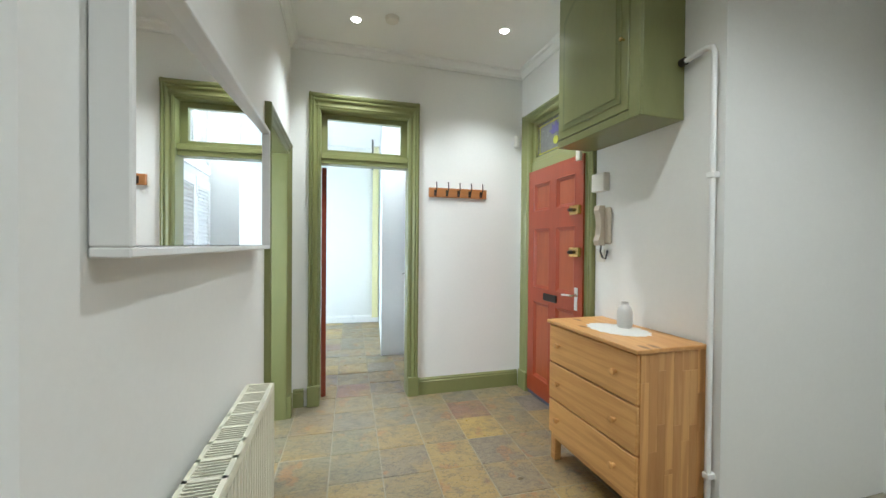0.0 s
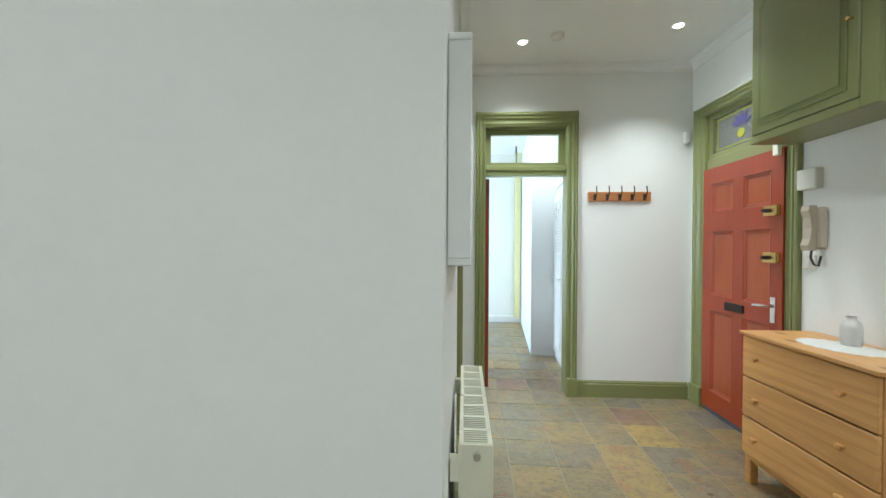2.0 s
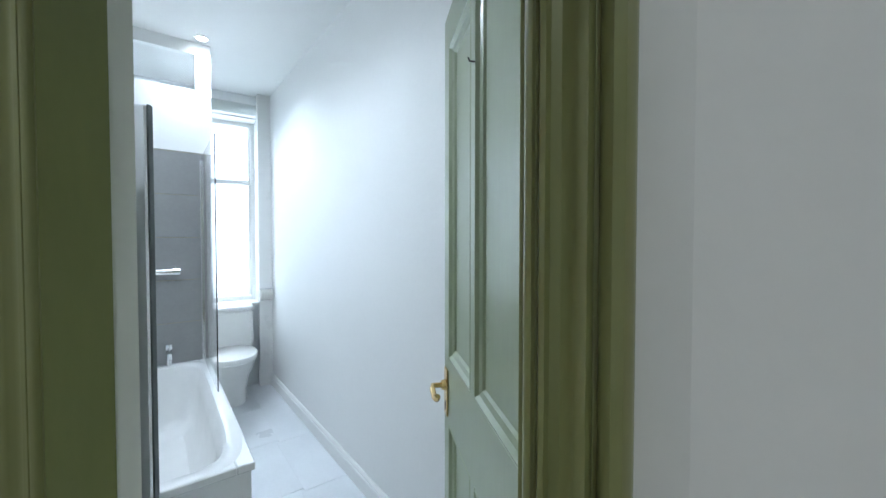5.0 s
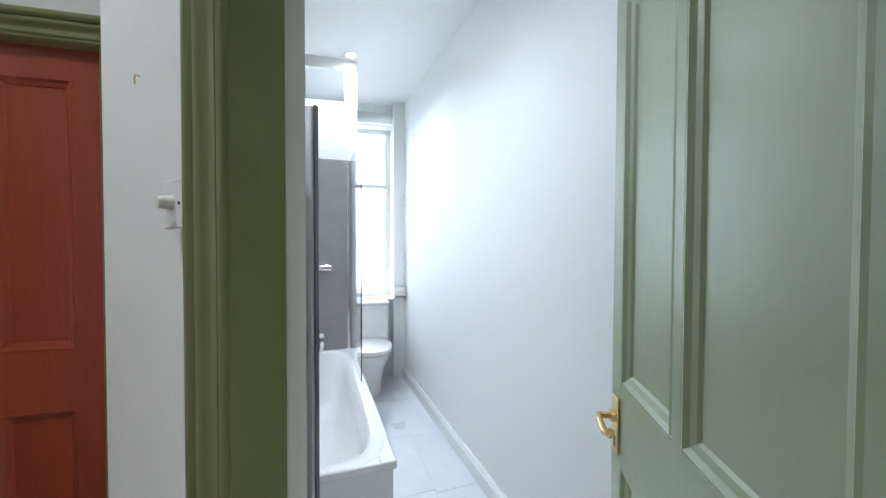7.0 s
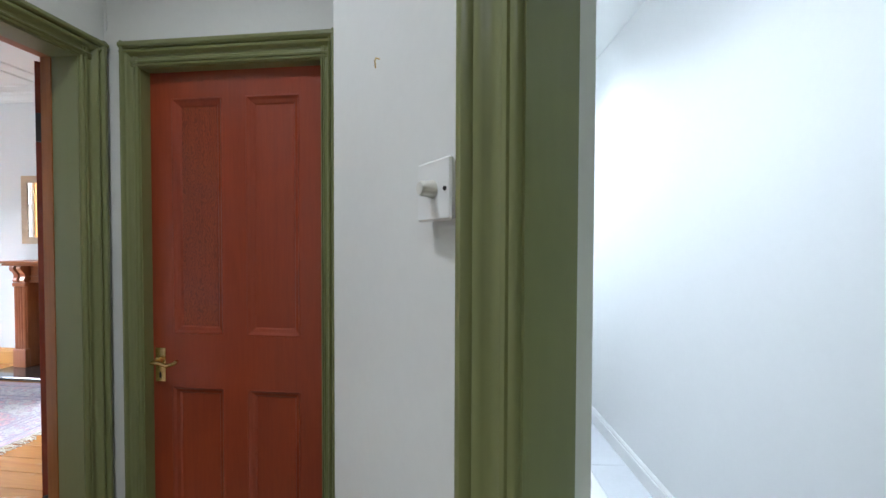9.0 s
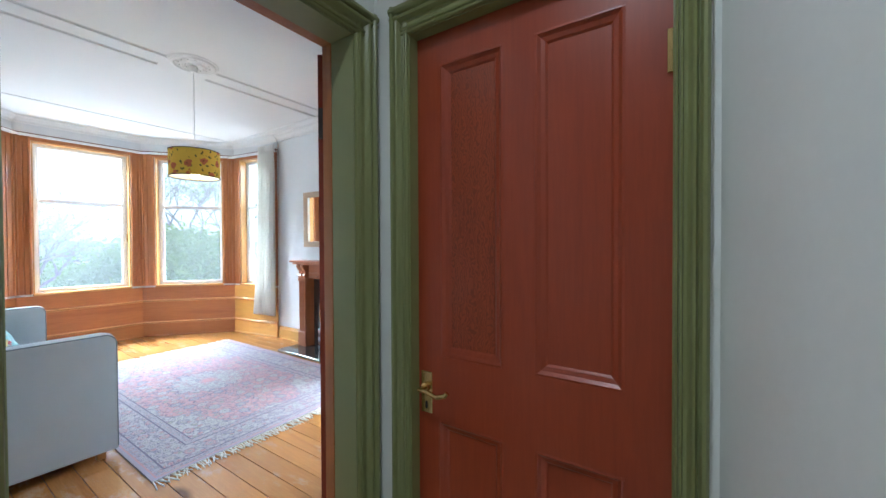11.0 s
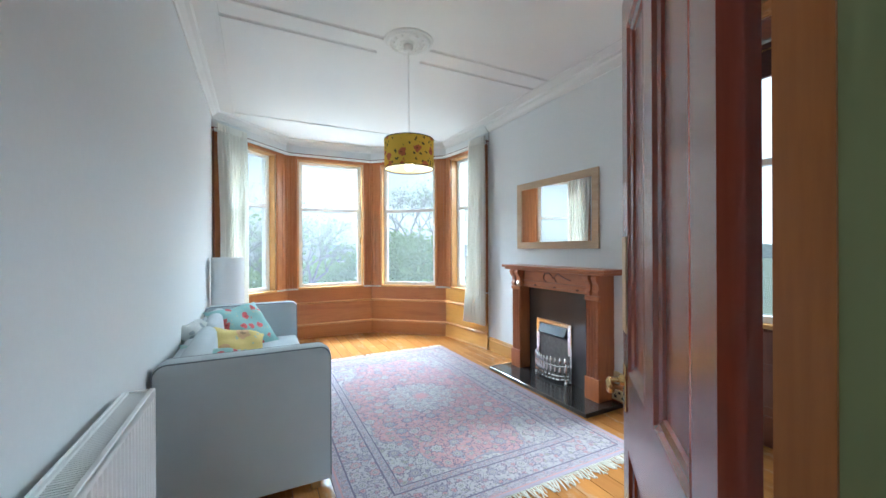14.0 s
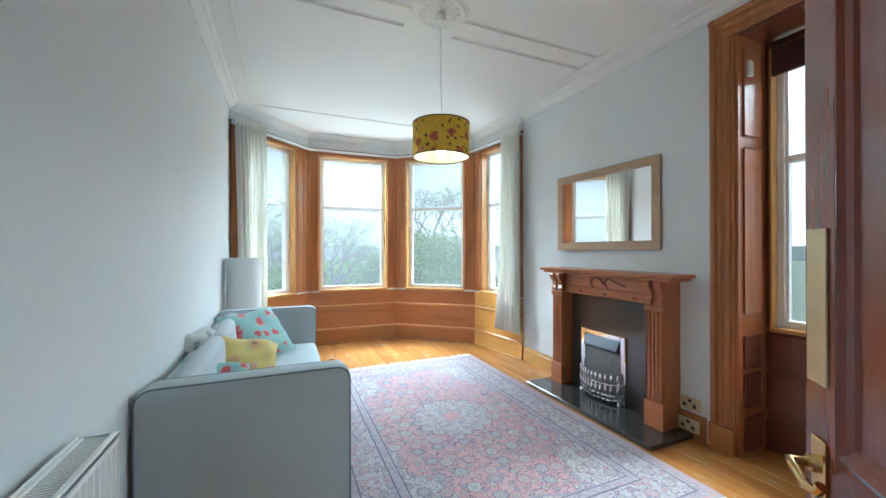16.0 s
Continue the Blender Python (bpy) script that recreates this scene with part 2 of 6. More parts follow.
def rug_mat(w, h):
    m, n, l, b = nodes_of("woven_rug", (0.5, 0.4, 0.42), 0.95)
    t, sep = n.new("ShaderNodeTexCoord"), n.new("ShaderNodeSeparateXYZ")
    l.new(t.outputs["Object"], sep.inputs[0])

    def mth(op, a, c=None):
        q = n.new("ShaderNodeMath")
        q.operation = op
        for i, val in enumerate((a, c)):
            if isinstance(val, (int, float)):
                q.inputs[i].default_value = val
            elif val is not None:
                l.new(val, q.inputs[i])
        return q.outputs[0]

    ax, ay = mth("ABSOLUTE", sep.outputs[0]), mth("ABSOLUTE", sep.outputs[1])
    edge = mth("MINIMUM", mth("SUBTRACT", w / 2, ax), mth("SUBTRACT", h / 2, ay))
    obj = t.outputs["Object"]
    cream, navy, rose, grey, olive = (0.50, 0.47, 0.46), (0.07, 0.055, 0.125), (0.50, 0.24, 0.24), (0.24, 0.22, 0.29), (0.34, 0.33, 0.25)
    wob = n.new("ShaderNodeTexNoise")
    wob.inputs["Scale"].default_value, wob.inputs["Detail"].default_value = 14.0, 2.0
    l.new(obj, wob.inputs["Vector"])
    warp = n.new("ShaderNodeVectorMath")
    warp.operation = "MULTIPLY_ADD"
    warp.inputs[1].default_value = (0.02, 0.02, 0)
    l.new(wob.outputs["Color"], warp.inputs[0]), l.new(obj, warp.inputs[2])

    def blooms(scale, ground, seed, thick=1.0):
        """Outlined petalled flowers and curling tendrils over a plain ground."""
        mp = n.new("ShaderNodeMapping")
        mp.inputs["Location"].default_value = (seed, seed * 2, 0)
        l.new(warp.outputs[0], mp.inputs[0])

        def flowers(k, petals, depth, rnd):
            v = n.new("ShaderNodeTexVoronoi")
            v.voronoi_dimensions = "2D"
            v.inputs["Scale"].default_value, v.inputs["Randomness"].default_value = k, rnd
            l.new(mp.outputs[0], v.inputs["Vector"])
            sub, sp = n.new("ShaderNodeVectorMath"), n.new("ShaderNodeSeparateXYZ")
            sub.operation = "SUBTRACT"
            l.new(mp.outputs[0], sub.inputs[0]), l.new(v.outputs["Position"], sub.inputs[1])
            l.new(sub.outputs[0], sp.inputs[0])
            ang = mth("ARCTAN2", sp.outputs[1], sp.outputs[0])
            lobe = mth("ADD", mth("MULTIPLY", mth("COSINE", mth("MULTIPLY", ang, petals)), depth), 1.0)
            return mth("MULTIPLY", v.outputs["Distance"], lobe), v.outputs["Color"]

        big, bcol = flowers(scale, 8.0, 0.16, 0.65)
        small, scol = flowers(scale * 2.1, 5.0, 0.22, 0.9)
        tiny, tcol = flowers(scale * 4.6, 4.0, 0.2, 0.9)
        curl = noise_tex(n, l, mp.outputs[0], scale * 1.7, 1.0)
        curl2 = noise_tex(n, l, mp.outputs[0], scale * 3.1, 1.0)
        line = mth("ABSOLUTE", mth("SUBTRACT", curl, 0.5))
        line2 = mth("ABSOLUTE", mth("SUBTRACT", curl2, 0.5))
        c = mix(n, l, ramp(n, l, line2, [(0.012, (0.7, 0.7, 0.7)), (0.03, (0, 0, 0))]), ground, grey)
        c = mix(n, l, ramp(n, l, line, [(0.008, (0.85, 0.85, 0.85)), (0.02, (0, 0, 0))]), c, navy)
        leafc = ramp(n, l, tcol, [(0.3, navy), (0.5, olive), (0.7, cream), (0.85, grey)])
        c = mix(n, l, ramp(n, l, tiny, [(0.17 * thick, (0.9, 0.9, 0.9)), (0.26 * thick, (0, 0, 0))]), c, leafc)
        tint = ramp(n, l, scol, [(0.25, rose), (0.45, grey), (0.6, cream), (0.8, olive)])
        c = mix(n, l, ramp(n, l, small, [(0.27, (0.9, 0.9, 0.9)), (0.30, (0, 0, 0))]), c, navy)
        c = mix(n, l, ramp(n, l, small, [(0.21, (1, 1, 1)), (0.24, (0, 0, 0))]), c, tint)
        c = mix(n, l, ramp(n, l, small, [(0.06, (1, 1, 1)), (0.09, (0, 0, 0))]), c, navy)
        heart = ramp(n, l, bcol, [(0.3, rose), (0.5, cream), (0.7, grey)])
        ringed = ramp(n, l, big, [(0.03, navy), (0.06, cream), (0.10, olive), (0.125, navy), (0.15, cream), (0.20, cream), (0.22, navy), (0.25, grey)])
        ringed = mix(n, l, ramp(n, l, big, [(0.14, (0, 0, 0)), (0.155, (0.8, 0.8, 0.8))]), ringed, heart)
        c = mix(n, l, ramp(n, l, big, [(0.285, (0.95, 0.95, 0.95)), (0.30, (0, 0, 0))]), c, navy)
        return mix(n, l, ramp(n, l, big, [(0.245, (1, 1, 1)), (0.26, (0, 0, 0))]), c, ringed)

    # pale scalloped medallion, lobed pink field, pale corners
    theta = mth("ARCTAN2", ay, ax)
    rad = mth("SQRT", mth("ADD", mth("POWER", ax, 2.0), mth("POWER", ay, 2.0)))
    scallop = mth("MULTIPLY", mth("ABSOLUTE", mth("COSINE", mth("MULTIPLY", theta, 8.0))), 0.05)
    medal = mth("SUBTRACT", rad, scallop)
    r = mth("SQRT", mth("ADD", mth("POWER", mth("DIVIDE", ax, 0.66), 2.0), mth("POWER", mth("DIVIDE", ay, 1.08), 2.0)))
    lobes = mth("ADD", mth("MULTIPLY", mth("COSINE", mth("MULTIPLY", theta, 12.0)), 0.07), mth("MULTIPLY", mth("COSINE", mth("MULTIPLY", theta, 4.0)), -0.05))
    shape = mth("ADD", r, lobes)
    field = blooms(7.0, rose, 1.3)
    pale = blooms(7.6, (0.46, 0.43, 0.43), 4.1, 1.2)
    inner = blooms(13.0, (0.47, 0.44, 0.43), 7.7)
    c = mix(n, l, mth("GREATER_THAN", shape, 0.98), field, pale)
    c = mix(n, l, mth("MULTIPLY", mth("GREATER_THAN", shape, 0.976), mth("LESS_THAN", shape, 0.99)), c, grey)
    c = mix(n, l, mth("LESS_THAN", medal, 0.27), c, inner)
    c = mix(n, l, mth("MULTIPLY", mth("GREATER_THAN", medal, 0.265), mth("LESS_THAN", medal, 0.273)), c, navy)
    c = mix(n, l, mth("LESS_THAN", medal, 0.03), c, rose)
    bord = blooms(8.6, (0.43, 0.39, 0.41), 2.9, 1.2)
    guard = blooms(24.0, (0.40, 0.36, 0.40), 5.9)
    c = mix(n, l, mth("LESS_THAN", edge, 0.33), c, guard)
    c = mix(n, l, mth("LESS_THAN", edge, 0.275), c, bord)
    c = mix(n, l, mth("LESS_THAN", edge, 0.085), c, guard)
    for a, z, col in ((0.325, 0.333, navy), (0.270, 0.280, navy), (0.080, 0.090, navy), (0.022, 0.032, rose), (0.0, 0.022, (0.34, 0.29, 0.36))):
        band = mth("MULTIPLY", mth("GREATER_THAN", edge, a), mth("LESS_THAN", edge, z))
        c = mix(n, l, band, c, col)
    weave = noise_tex(n, l, obj, 260, 2)
    c = mix(n, l, 0.15, c, (0.46, 0.42, 0.44))
    c = mix(n, l, 0.12, c, ramp(n, l, weave, [(0.3, (0.06, 0.05, 0.08)), (0.7, (0.58, 0.52, 0.54))]))
    l.new(c, b.inputs["Base Color"])
    b.inputs["Sheen Weight"].default_value = 0.05
    bumped(n, l, b, weave, 0.5, 0.003)
    return m


def floral_mat(name, ground, bloom, leaf, scale, depth=1.0):
    m, n, l, b = nodes_of(name, ground, 0.85)
    v = texco(n, l, (1, depth, 1))
    k = n.new("ShaderNodeTexVoronoi")
    k.inputs["Scale"].default_value = scale
    wob = n.new("ShaderNodeVectorMath")
    wob.operation = "ADD"
    nz = n.new("ShaderNodeTexNoise")
    nz.inputs["Scale"].default_value = scale * 3
    l.new(v, nz.inputs["Vector"])
    sc = n.new("ShaderNodeVectorMath")
    sc.operation = "SCALE"
    sc.inputs["Scale"].default_value = 0.5 / scale
    l.new(nz.outputs["Color"], sc.inputs[0])
    l.new(v, wob.inputs[0])
    l.new(sc.outputs[0], wob.inputs[1])
    l.new(wob.outputs[0], k.inputs["Vector"])
    k2 = n.new("ShaderNodeTexVoronoi")
    k2.inputs["Scale"].default_value = scale * 2.1
    l.new(wob.outputs[0], k2.inputs["Vector"])
    leafy = ramp(n, l, k2.outputs["Distance"], [(0.18, (1, 1, 1)), (0.26, (0, 0, 0))])
    c = mix(n, l, leafy, ground, leaf)
    c = mix(n, l, ramp(n, l, k.outputs["Distance"], [(0.3, (1, 1, 1)), (0.36, (0, 0, 0))]), c, bloom)
    c = mix(n, l, ramp(n, l, k.outputs["Distance"], [(0.08, (1, 1, 1)), (0.14, (0, 0, 0))]), c, sh(bloom, 0.5))
    l.new(c, b.inputs["Base Color"])
    bumped(n, l, b, noise_tex(n, l, v, 300, 2), 0.3)
    return m


def leaf_mat(name, a, c2):
    m, n, l, b = nodes_of(name, a, 0.6)
    g = n.new("ShaderNodeNewGeometry")
    l.new(ramp(n, l, g.outputs["Random Per Island"], [(0, a), (1, c2)]), b.inputs["Base Color"])
    thin, both = n.new("ShaderNodeBsdfTranslucent"), n.new("ShaderNodeMixShader")
    thin.inputs[0].default_value, both.inputs[0].default_value = (*c2, 1), 0.4
    l.new(b.outputs[0], both.inputs[1]), l.new(thin.outputs[0], both.inputs[2])
    l.new(both.outputs[0], n["Material Output"].inputs[0])
    return m


WHITE = paint("white_wall_paint", (0.80, 0.80, 0.77), 0.75, 0.03, 0.8, 0.25, 45)
COOLWHITE = paint("cool_white_wall_paint", (0.76, 0.78, 0.78), 0.75, 0.03, 0.8, 0.25, 45)
BATHW = paint("bright_white_bathroom_paint", (0.84, 0.84, 0.82), 0.6, 0.02, 0.8, 0.2, 45)
CEILW = paint("white_ceiling_paint", (0.82, 0.82, 0.80), 0.8, 0.02, 0.8, 0.15, 60)
GLOSSW = paint("white_gloss_paint", (0.82, 0.82, 0.80), 0.3, 0.02, 3, 0.05, 80)
CREAM = paint("cream_gloss_paint", (0.74, 0.72, 0.58), 0.35, 0.05, 5, 0.1, 80)
GREEN = paint("olive_gloss_paint", (0.215, 0.225, 0.085), 0.34, 0.08, 4, 0.16, 60, 0.0, (1, 1, 0.25), 0.22)
SAGE = paint("sage_gloss_paint", (0.25, 0.29, 0.165), 0.34, 0.06, 3, 0.14, 60, 0.0, (1, 1, 0.2), 0.3)
RED = timber("red_stained_wood", (0.22, 0.030, 0.010), (0.33, 0.050, 0.014), 0.35, 2, 6, 0.0, 0.3)
REDPANEL = timber("red_stained_panel", (0.20, 0.026, 0.009), (0.33, 0.060, 0.018), 0.32, 2, 9, 0.0, 0.3, 0.0, 0.45)
MAHOG = timber("mahogany_stain", (0.165, 0.023, 0.0115), (0.235, 0.036, 0.016), 0.23, 2, 7, 0.0, 0.6)
for nd in MAHOG.node_tree.nodes:
    if nd.type == "BUMP":
        nd.inputs["Strength"].default_value = 0.02
PINE = timber("varnished_pine", (0.27, 0.085, 0.02), (0.42, 0.155, 0.04), 0.3, 2, 8, 0.0, 0.3)
PINEX = timber("varnished_pine_boards", (0.28, 0.09, 0.022), (0.42, 0.16, 0.042), 0.3, 0, 8, 0.0, 0.3)
# Paler than the boards: the bead's highlight is put into its colour.
BEAD_HIGHLIGHT = timber("pine_bead_painted_highlight", (0.44, 0.20, 0.07), (0.64, 0.36, 0.16), 0.14, 0, 8, 0.0, 0.8)
YELLOWX = timber("yellow_pine_boards", (0.46, 0.22, 0.045), (0.60, 0.32, 0.075), 0.28, 0, 8, 3.0, 0.4)
KNOTTY = timber("yellow_knotty_pine", (0.40, 0.19, 0.05), (0.55, 0.30, 0.09), 0.35, 2, 8, 5.0, 0.3)
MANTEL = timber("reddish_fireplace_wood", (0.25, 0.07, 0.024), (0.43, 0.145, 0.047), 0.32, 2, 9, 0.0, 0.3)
MANTELY = timber("reddish_fireplace_wood_across", (0.25, 0.07, 0.024), (0.43, 0.145, 0.047), 0.32, 1, 9, 0.0, 0.3)
# Dark wood; also colours the strip that imitates a shadow above the rail.
SHUTTER = timber("dark_wood_and_rail_shadow", (0.10, 0.025, 0.012), (0.19, 0.055, 0.024), 0.3, 2, 8, 0.0, 0.4)
RAWPINE = timber("light_pine_furniture", (0.48, 0.22, 0.06), (0.70, 0.40, 0.14), 0.42, 0, 7, 5.5, 0.15, 0.12, lines=0.32)
STAVE = timber("pine_stave", (0.44, 0.20, 0.06), (0.66, 0.38, 0.14), 0.42, 2, 7, 0.0, 0.15, 0.42, lines=0.5)
BOARD = timber("worn_floorboard", (0.28, 0.105, 0.022), (0.49, 0.22, 0.055), 0.24, 1, 7, 2.2, 0.4, 0.22, worn=0.45)
OAK = timber("pale_oak_veneer", (0.42, 0.28, 0.16), (0.55, 0.40, 0.25), 0.5, 1, 10, 0.0, 0.05)
SLATE = slate_mat()
GROUT = paint("tile_grout", (0.34, 0.31, 0.23), 0.9, 0.15, 20, 0.5, 120)
GREYTILE = paint("grey_porcelain_tile", (0.28, 0.28, 0.275), 0.35, 0.08, 5, 0.1, 50)
BATHFLOOR = paint("pale_grey_floor_tile", (0.70, 0.72, 0.74), 0.3, 0.06, 3, 0.1, 60)
ENAMEL = plain("white_enamel", (0.84, 0.84, 0.82), 0.12)
CHROME = plain("polished_chrome", (0.82, 0.83, 0.84), 0.08, 1.0)
BRASS = plain("worn_brass", (0.72, 0.52, 0.22), 0.25, 1.0)
PALEBRASS = plain("pale_lacquered_brass", (0.70, 0.60, 0.36), 0.3, 0.45)
IRON = plain("dark_iron", (0.06, 0.05, 0.05), 0.4, 0.9)
GRANITE = paint("black_granite", (0.05, 0.045, 0.044), 0.08, 0.2, 240, 0.0, 500)
GRANITE.node_tree.nodes["Principled BSDF"].inputs["IOR"].default_value = 1.85
MIRROR = nodes_of("mirror_glass", (0.95, 0.95, 0.95), 0.0, 1.0)[0]
GLASS = glass_mat()
FROST = nodes_of("obscured_window_glass", (0.95, 0.98, 1.0), 0.6)[0]
FROST.node_tree.nodes["Principled BSDF"].inputs["Transmission Weight"].default_value = 1.0
FROST.node_tree.nodes["Principled BSDF"].inputs["IOR"].default_value = 1.2
FABRIC = paint("pale_blue_grey_fabric", (0.53, 0.585, 0.61), 0.95, 0.05, 3, 0.6, 350)
PIPING = paint("dark_grey_piping", (0.19, 0.22, 0.25), 0.9, 0.05, 3, 0.3, 200)
CURTAIN = paint("cream_curtain_cloth", (0.88, 0.87, 0.82), 0.9, 0.03, 4, 0.3, 250)
cn, cl = CURTAIN.node_tree.nodes, CURTAIN.node_tree.links
tr, ms = cn.new("ShaderNodeBsdfTranslucent"), cn.new("ShaderNodeMixShader")
tr.inputs[0].default_value, ms.inputs[0].default_value = (0.88, 0.87, 0.81, 1), 0.4
cl.new(cn["Principled BSDF"].outputs[0], ms.inputs[1]), cl.new(tr.outputs[0], ms.inputs[2])
cl.new(ms.outputs[0], cn["Material Output"].inputs[0])
PLASTIC = plain("off_white_plastic", (0.72, 0.70, 0.63), 0.4)
BLACK = plain("black_plastic", (0.02, 0.02, 0.02), 0.4)
FRINGE = paint("cream_fringe", (0.7, 0.67, 0.58), 0.95, 0.1, 9, 0.3, 200)
LACE = paint("white_lace", (0.62, 0.61, 0.57), 0.9, 0.05, 60, 0.8, 120)
SHADEYELLOW = floral_mat("mustard_print_cloth", (0.86, 0.57, 0.06), (0.62, 0.17, 0.06), (0.12, 0.09, 0.03), 11)
TEALFLORAL = floral_mat("teal_rose_print", (0.34, 0.55, 0.54), (0.62, 0.12, 0.13), (0.50, 0.56, 0.46), 12, 0.1)
YELLOWFLORAL = floral_mat("yellow_print", (0.70, 0.56, 0.20), (0.66, 0.42, 0.22), (0.42, 0.52, 0.40), 7, 0.1)
PALEFLORAL = floral_mat("grey_print", (0.55, 0.58, 0.56), (0.30, 0.34, 0.36), (0.7, 0.7, 0.66), 14, 0.1)


def lamp_mat(name, color, strength):
    m, n, l, b = nodes_of(name, color, 0.4)
    b.inputs["Emission Color"].default_value, b.inputs["Emission Strength"].default_value = (*color, 1), strength
    return m


GLOW = lamp_mat("lit_lamp", (1.0, 0.95, 0.85), 14)
GLOWSOFT = lamp_mat("lit_bulb", (1.0, 0.9, 0.7), 3)

# ---- helpers of this scene ----


def box_bm(x0, x1, y0, y1, z0, z1, bevel=0.0, seg=1):
    bm = bmesh.new()
    bmesh.ops.create_cube(bm, size=1)
    bmesh.ops.scale(bm, vec=(abs(x1 - x0), abs(y1 - y0), abs(z1 - z0)), verts=bm.verts)
    bmesh.ops.translate(bm, vec=((x0 + x1) / 2, (y0 + y1) / 2, (z0 + z1) / 2), verts=bm.verts)
    if bevel:
        bmesh.ops.bevel(bm, geom=bm.edges[:], offset=bevel, segments=seg, affect="EDGES", profile=0.5)
    return bm


def add(bm, other):
    tmp = bpy.data.meshes.new("tmp")
    other.to_mesh(tmp)
    other.free()
    bm.from_mesh(tmp)
    bpy.data.meshes.remove(tmp)
    return bm


def boxes(*rows, bevel=0.0):
    bm = bmesh.new()
    for r in rows:
        add(bm, box_bm(*r, bevel))
    return bm


def cyl_bm(r0, r1, z0, z1, seg=24, cap=True):
    bm = bmesh.new()
    bmesh.ops.create_cone(bm, cap_ends=cap, segments=seg, radius1=r0, radius2=r1, depth=z1 - z0)
    bmesh.ops.translate(bm, vec=(0, 0, (z0 + z1) / 2), verts=bm.verts)
    return bm


def lathe(profile, seg=28):
    """A turned shape from (radius, height) pairs."""
    bm = bmesh.new()
    rings = [[bm.verts.new((r * math.cos(2 * math.pi * i / seg), r * math.sin(2 * math.pi * i / seg), z)) for i in range(seg)] for r, z in profile]
    for a, b in zip(rings, rings[1:]):
        for i in range(seg):
            bm.faces.new((a[i], a[(i + 1) % seg], b[(i + 1) % seg], b[i]))
    return bm


def extrude(profile, length, axis="x"):
    """A strip with the outline of (a, b) pairs; along x the pairs are (y, z), along y (x, z), along z (x, y)."""
    bm = bmesh.new()
    put = {"x": lambda a, b, c: (c, a, b), "y": lambda a, b, c: (a, c, b), "z": lambda a, b, c: (a, b, c)}[axis]
    ends = [[bm.verts.new(put(a, b, c)) for a, b in profile] for c in (0, length)]
    k = len(profile)
    for i in range(k):
        bm.faces.new((ends[0][i], ends[0][(i + 1) % k], ends[1][(i + 1) % k], ends[1][i]))
    bm.faces.new(ends[0])
    bm.faces.new(ends[1])
    bmesh.ops.recalc_face_normals(bm, faces=bm.faces)
    return bm


def tube(points, r, seg=10):
    bm = bmesh.new()
    rings, pts = [], [Vector(p) for p in points]
    for i, p in enumerate(pts):
        d = (pts[min(i + 1, len(pts) - 1)] - pts[max(i - 1, 0)]).normalized()
        u = d.orthogonal().normalized() if i == 0 else (u - d * u.dot(d)).normalized()
        w = d.cross(u)
        rings.append([bm.verts.new(p + (u * math.cos(2 * math.pi * k / seg) + w * math.sin(2 * math.pi * k / seg)) * r) for k in range(seg)])
    for a, b in zip(rings, rings[1:]):
        for k in range(seg):
            bm.faces.new((a[k], a[(k + 1) % seg], b[(k + 1) % seg], b[k]))
    bm.faces.new(rings[0])
    bm.faces.new(rings[-1])
    bmesh.ops.recalc_face_normals(bm, faces=bm.faces)
    return bm


def moved(bm, m):
    bm.transform(m)
    return bm


def mesh_of(name, bm, material, smooth=False):
    me = bpy.data.meshes.new(name)
    bm.normal_update()
    bm.to_mesh(me)
    bm.free()
    me.materials.append(material)
    if smooth:
        for p in me.polygons:
            p.use_smooth = True
        me.set_sharp_from_angle(angle=radians(40))
    return me


def part(name, bm, material, parent, label="", smooth=False, m=None):
    ob = new(name, mesh_of(name, bm, material, smooth))
    ob.parent = parent
    if m is not None:
        ob.matrix_basis = m
    if label:
        ob["label"] = label
    return ob


def empty(name, m, label, category, group="", kind=""):
    ob = new(name)
    ob.empty_display_size = 0.1
    ob.matrix_basis = m
    return tagged(ob, label, category, group, kind)


def thing(name, bm, material, m, label, category, group="", smooth=False, kind=""):
    ob = new(name, mesh_of(name, bm, material, smooth))
    ob.matrix_basis = m
    return tagged(ob, label, category, group, kind)


def frame2(p0, p1):
    """A pose with x along p0 to p1 and y into the room, and the length."""
    d = Vector((p1[0] - p0[0], p1[1] - p0[1]))
    return pose(p0[0], p0[1], 0, 0, 0, math.degrees(math.atan2(d.y, d.x))), d.length


def wall(name, p0, p1, thick, z0, z1, material, holes=(), label="plain white painted plaster wall"):
    """A wall whose face runs from p0 to p1 with the room on its left. holes: (s0, s1, z0, z1)."""
    m, length = frame2(p0, p1)
    bm = bmesh.new()
    cuts = sorted({0.0, length, *[s for h in holes for s in h[:2]]})
    for a, b in zip(cuts, cuts[1:]):
        z = z0
        for h in sorted((h for h in holes if h[0] < (a + b) / 2 < h[1]), key=lambda h: h[2]):
            if h[2] > z:
                add(bm, box_bm(a, b, -thick, 0, z, h[2]))
            z = h[3]
        if z < z1:
            add(bm, box_bm(a, b, -thick, 0, z, z1))
    ob = new(name, mesh_of(name, bm, material))
    ob.matrix_basis = m
    return tagged(ob, label, "wall", kind="structure")


def on(m, s, d, z, rz=0.0):
    return m @ pose(s, d, z, 0, 0, rz)

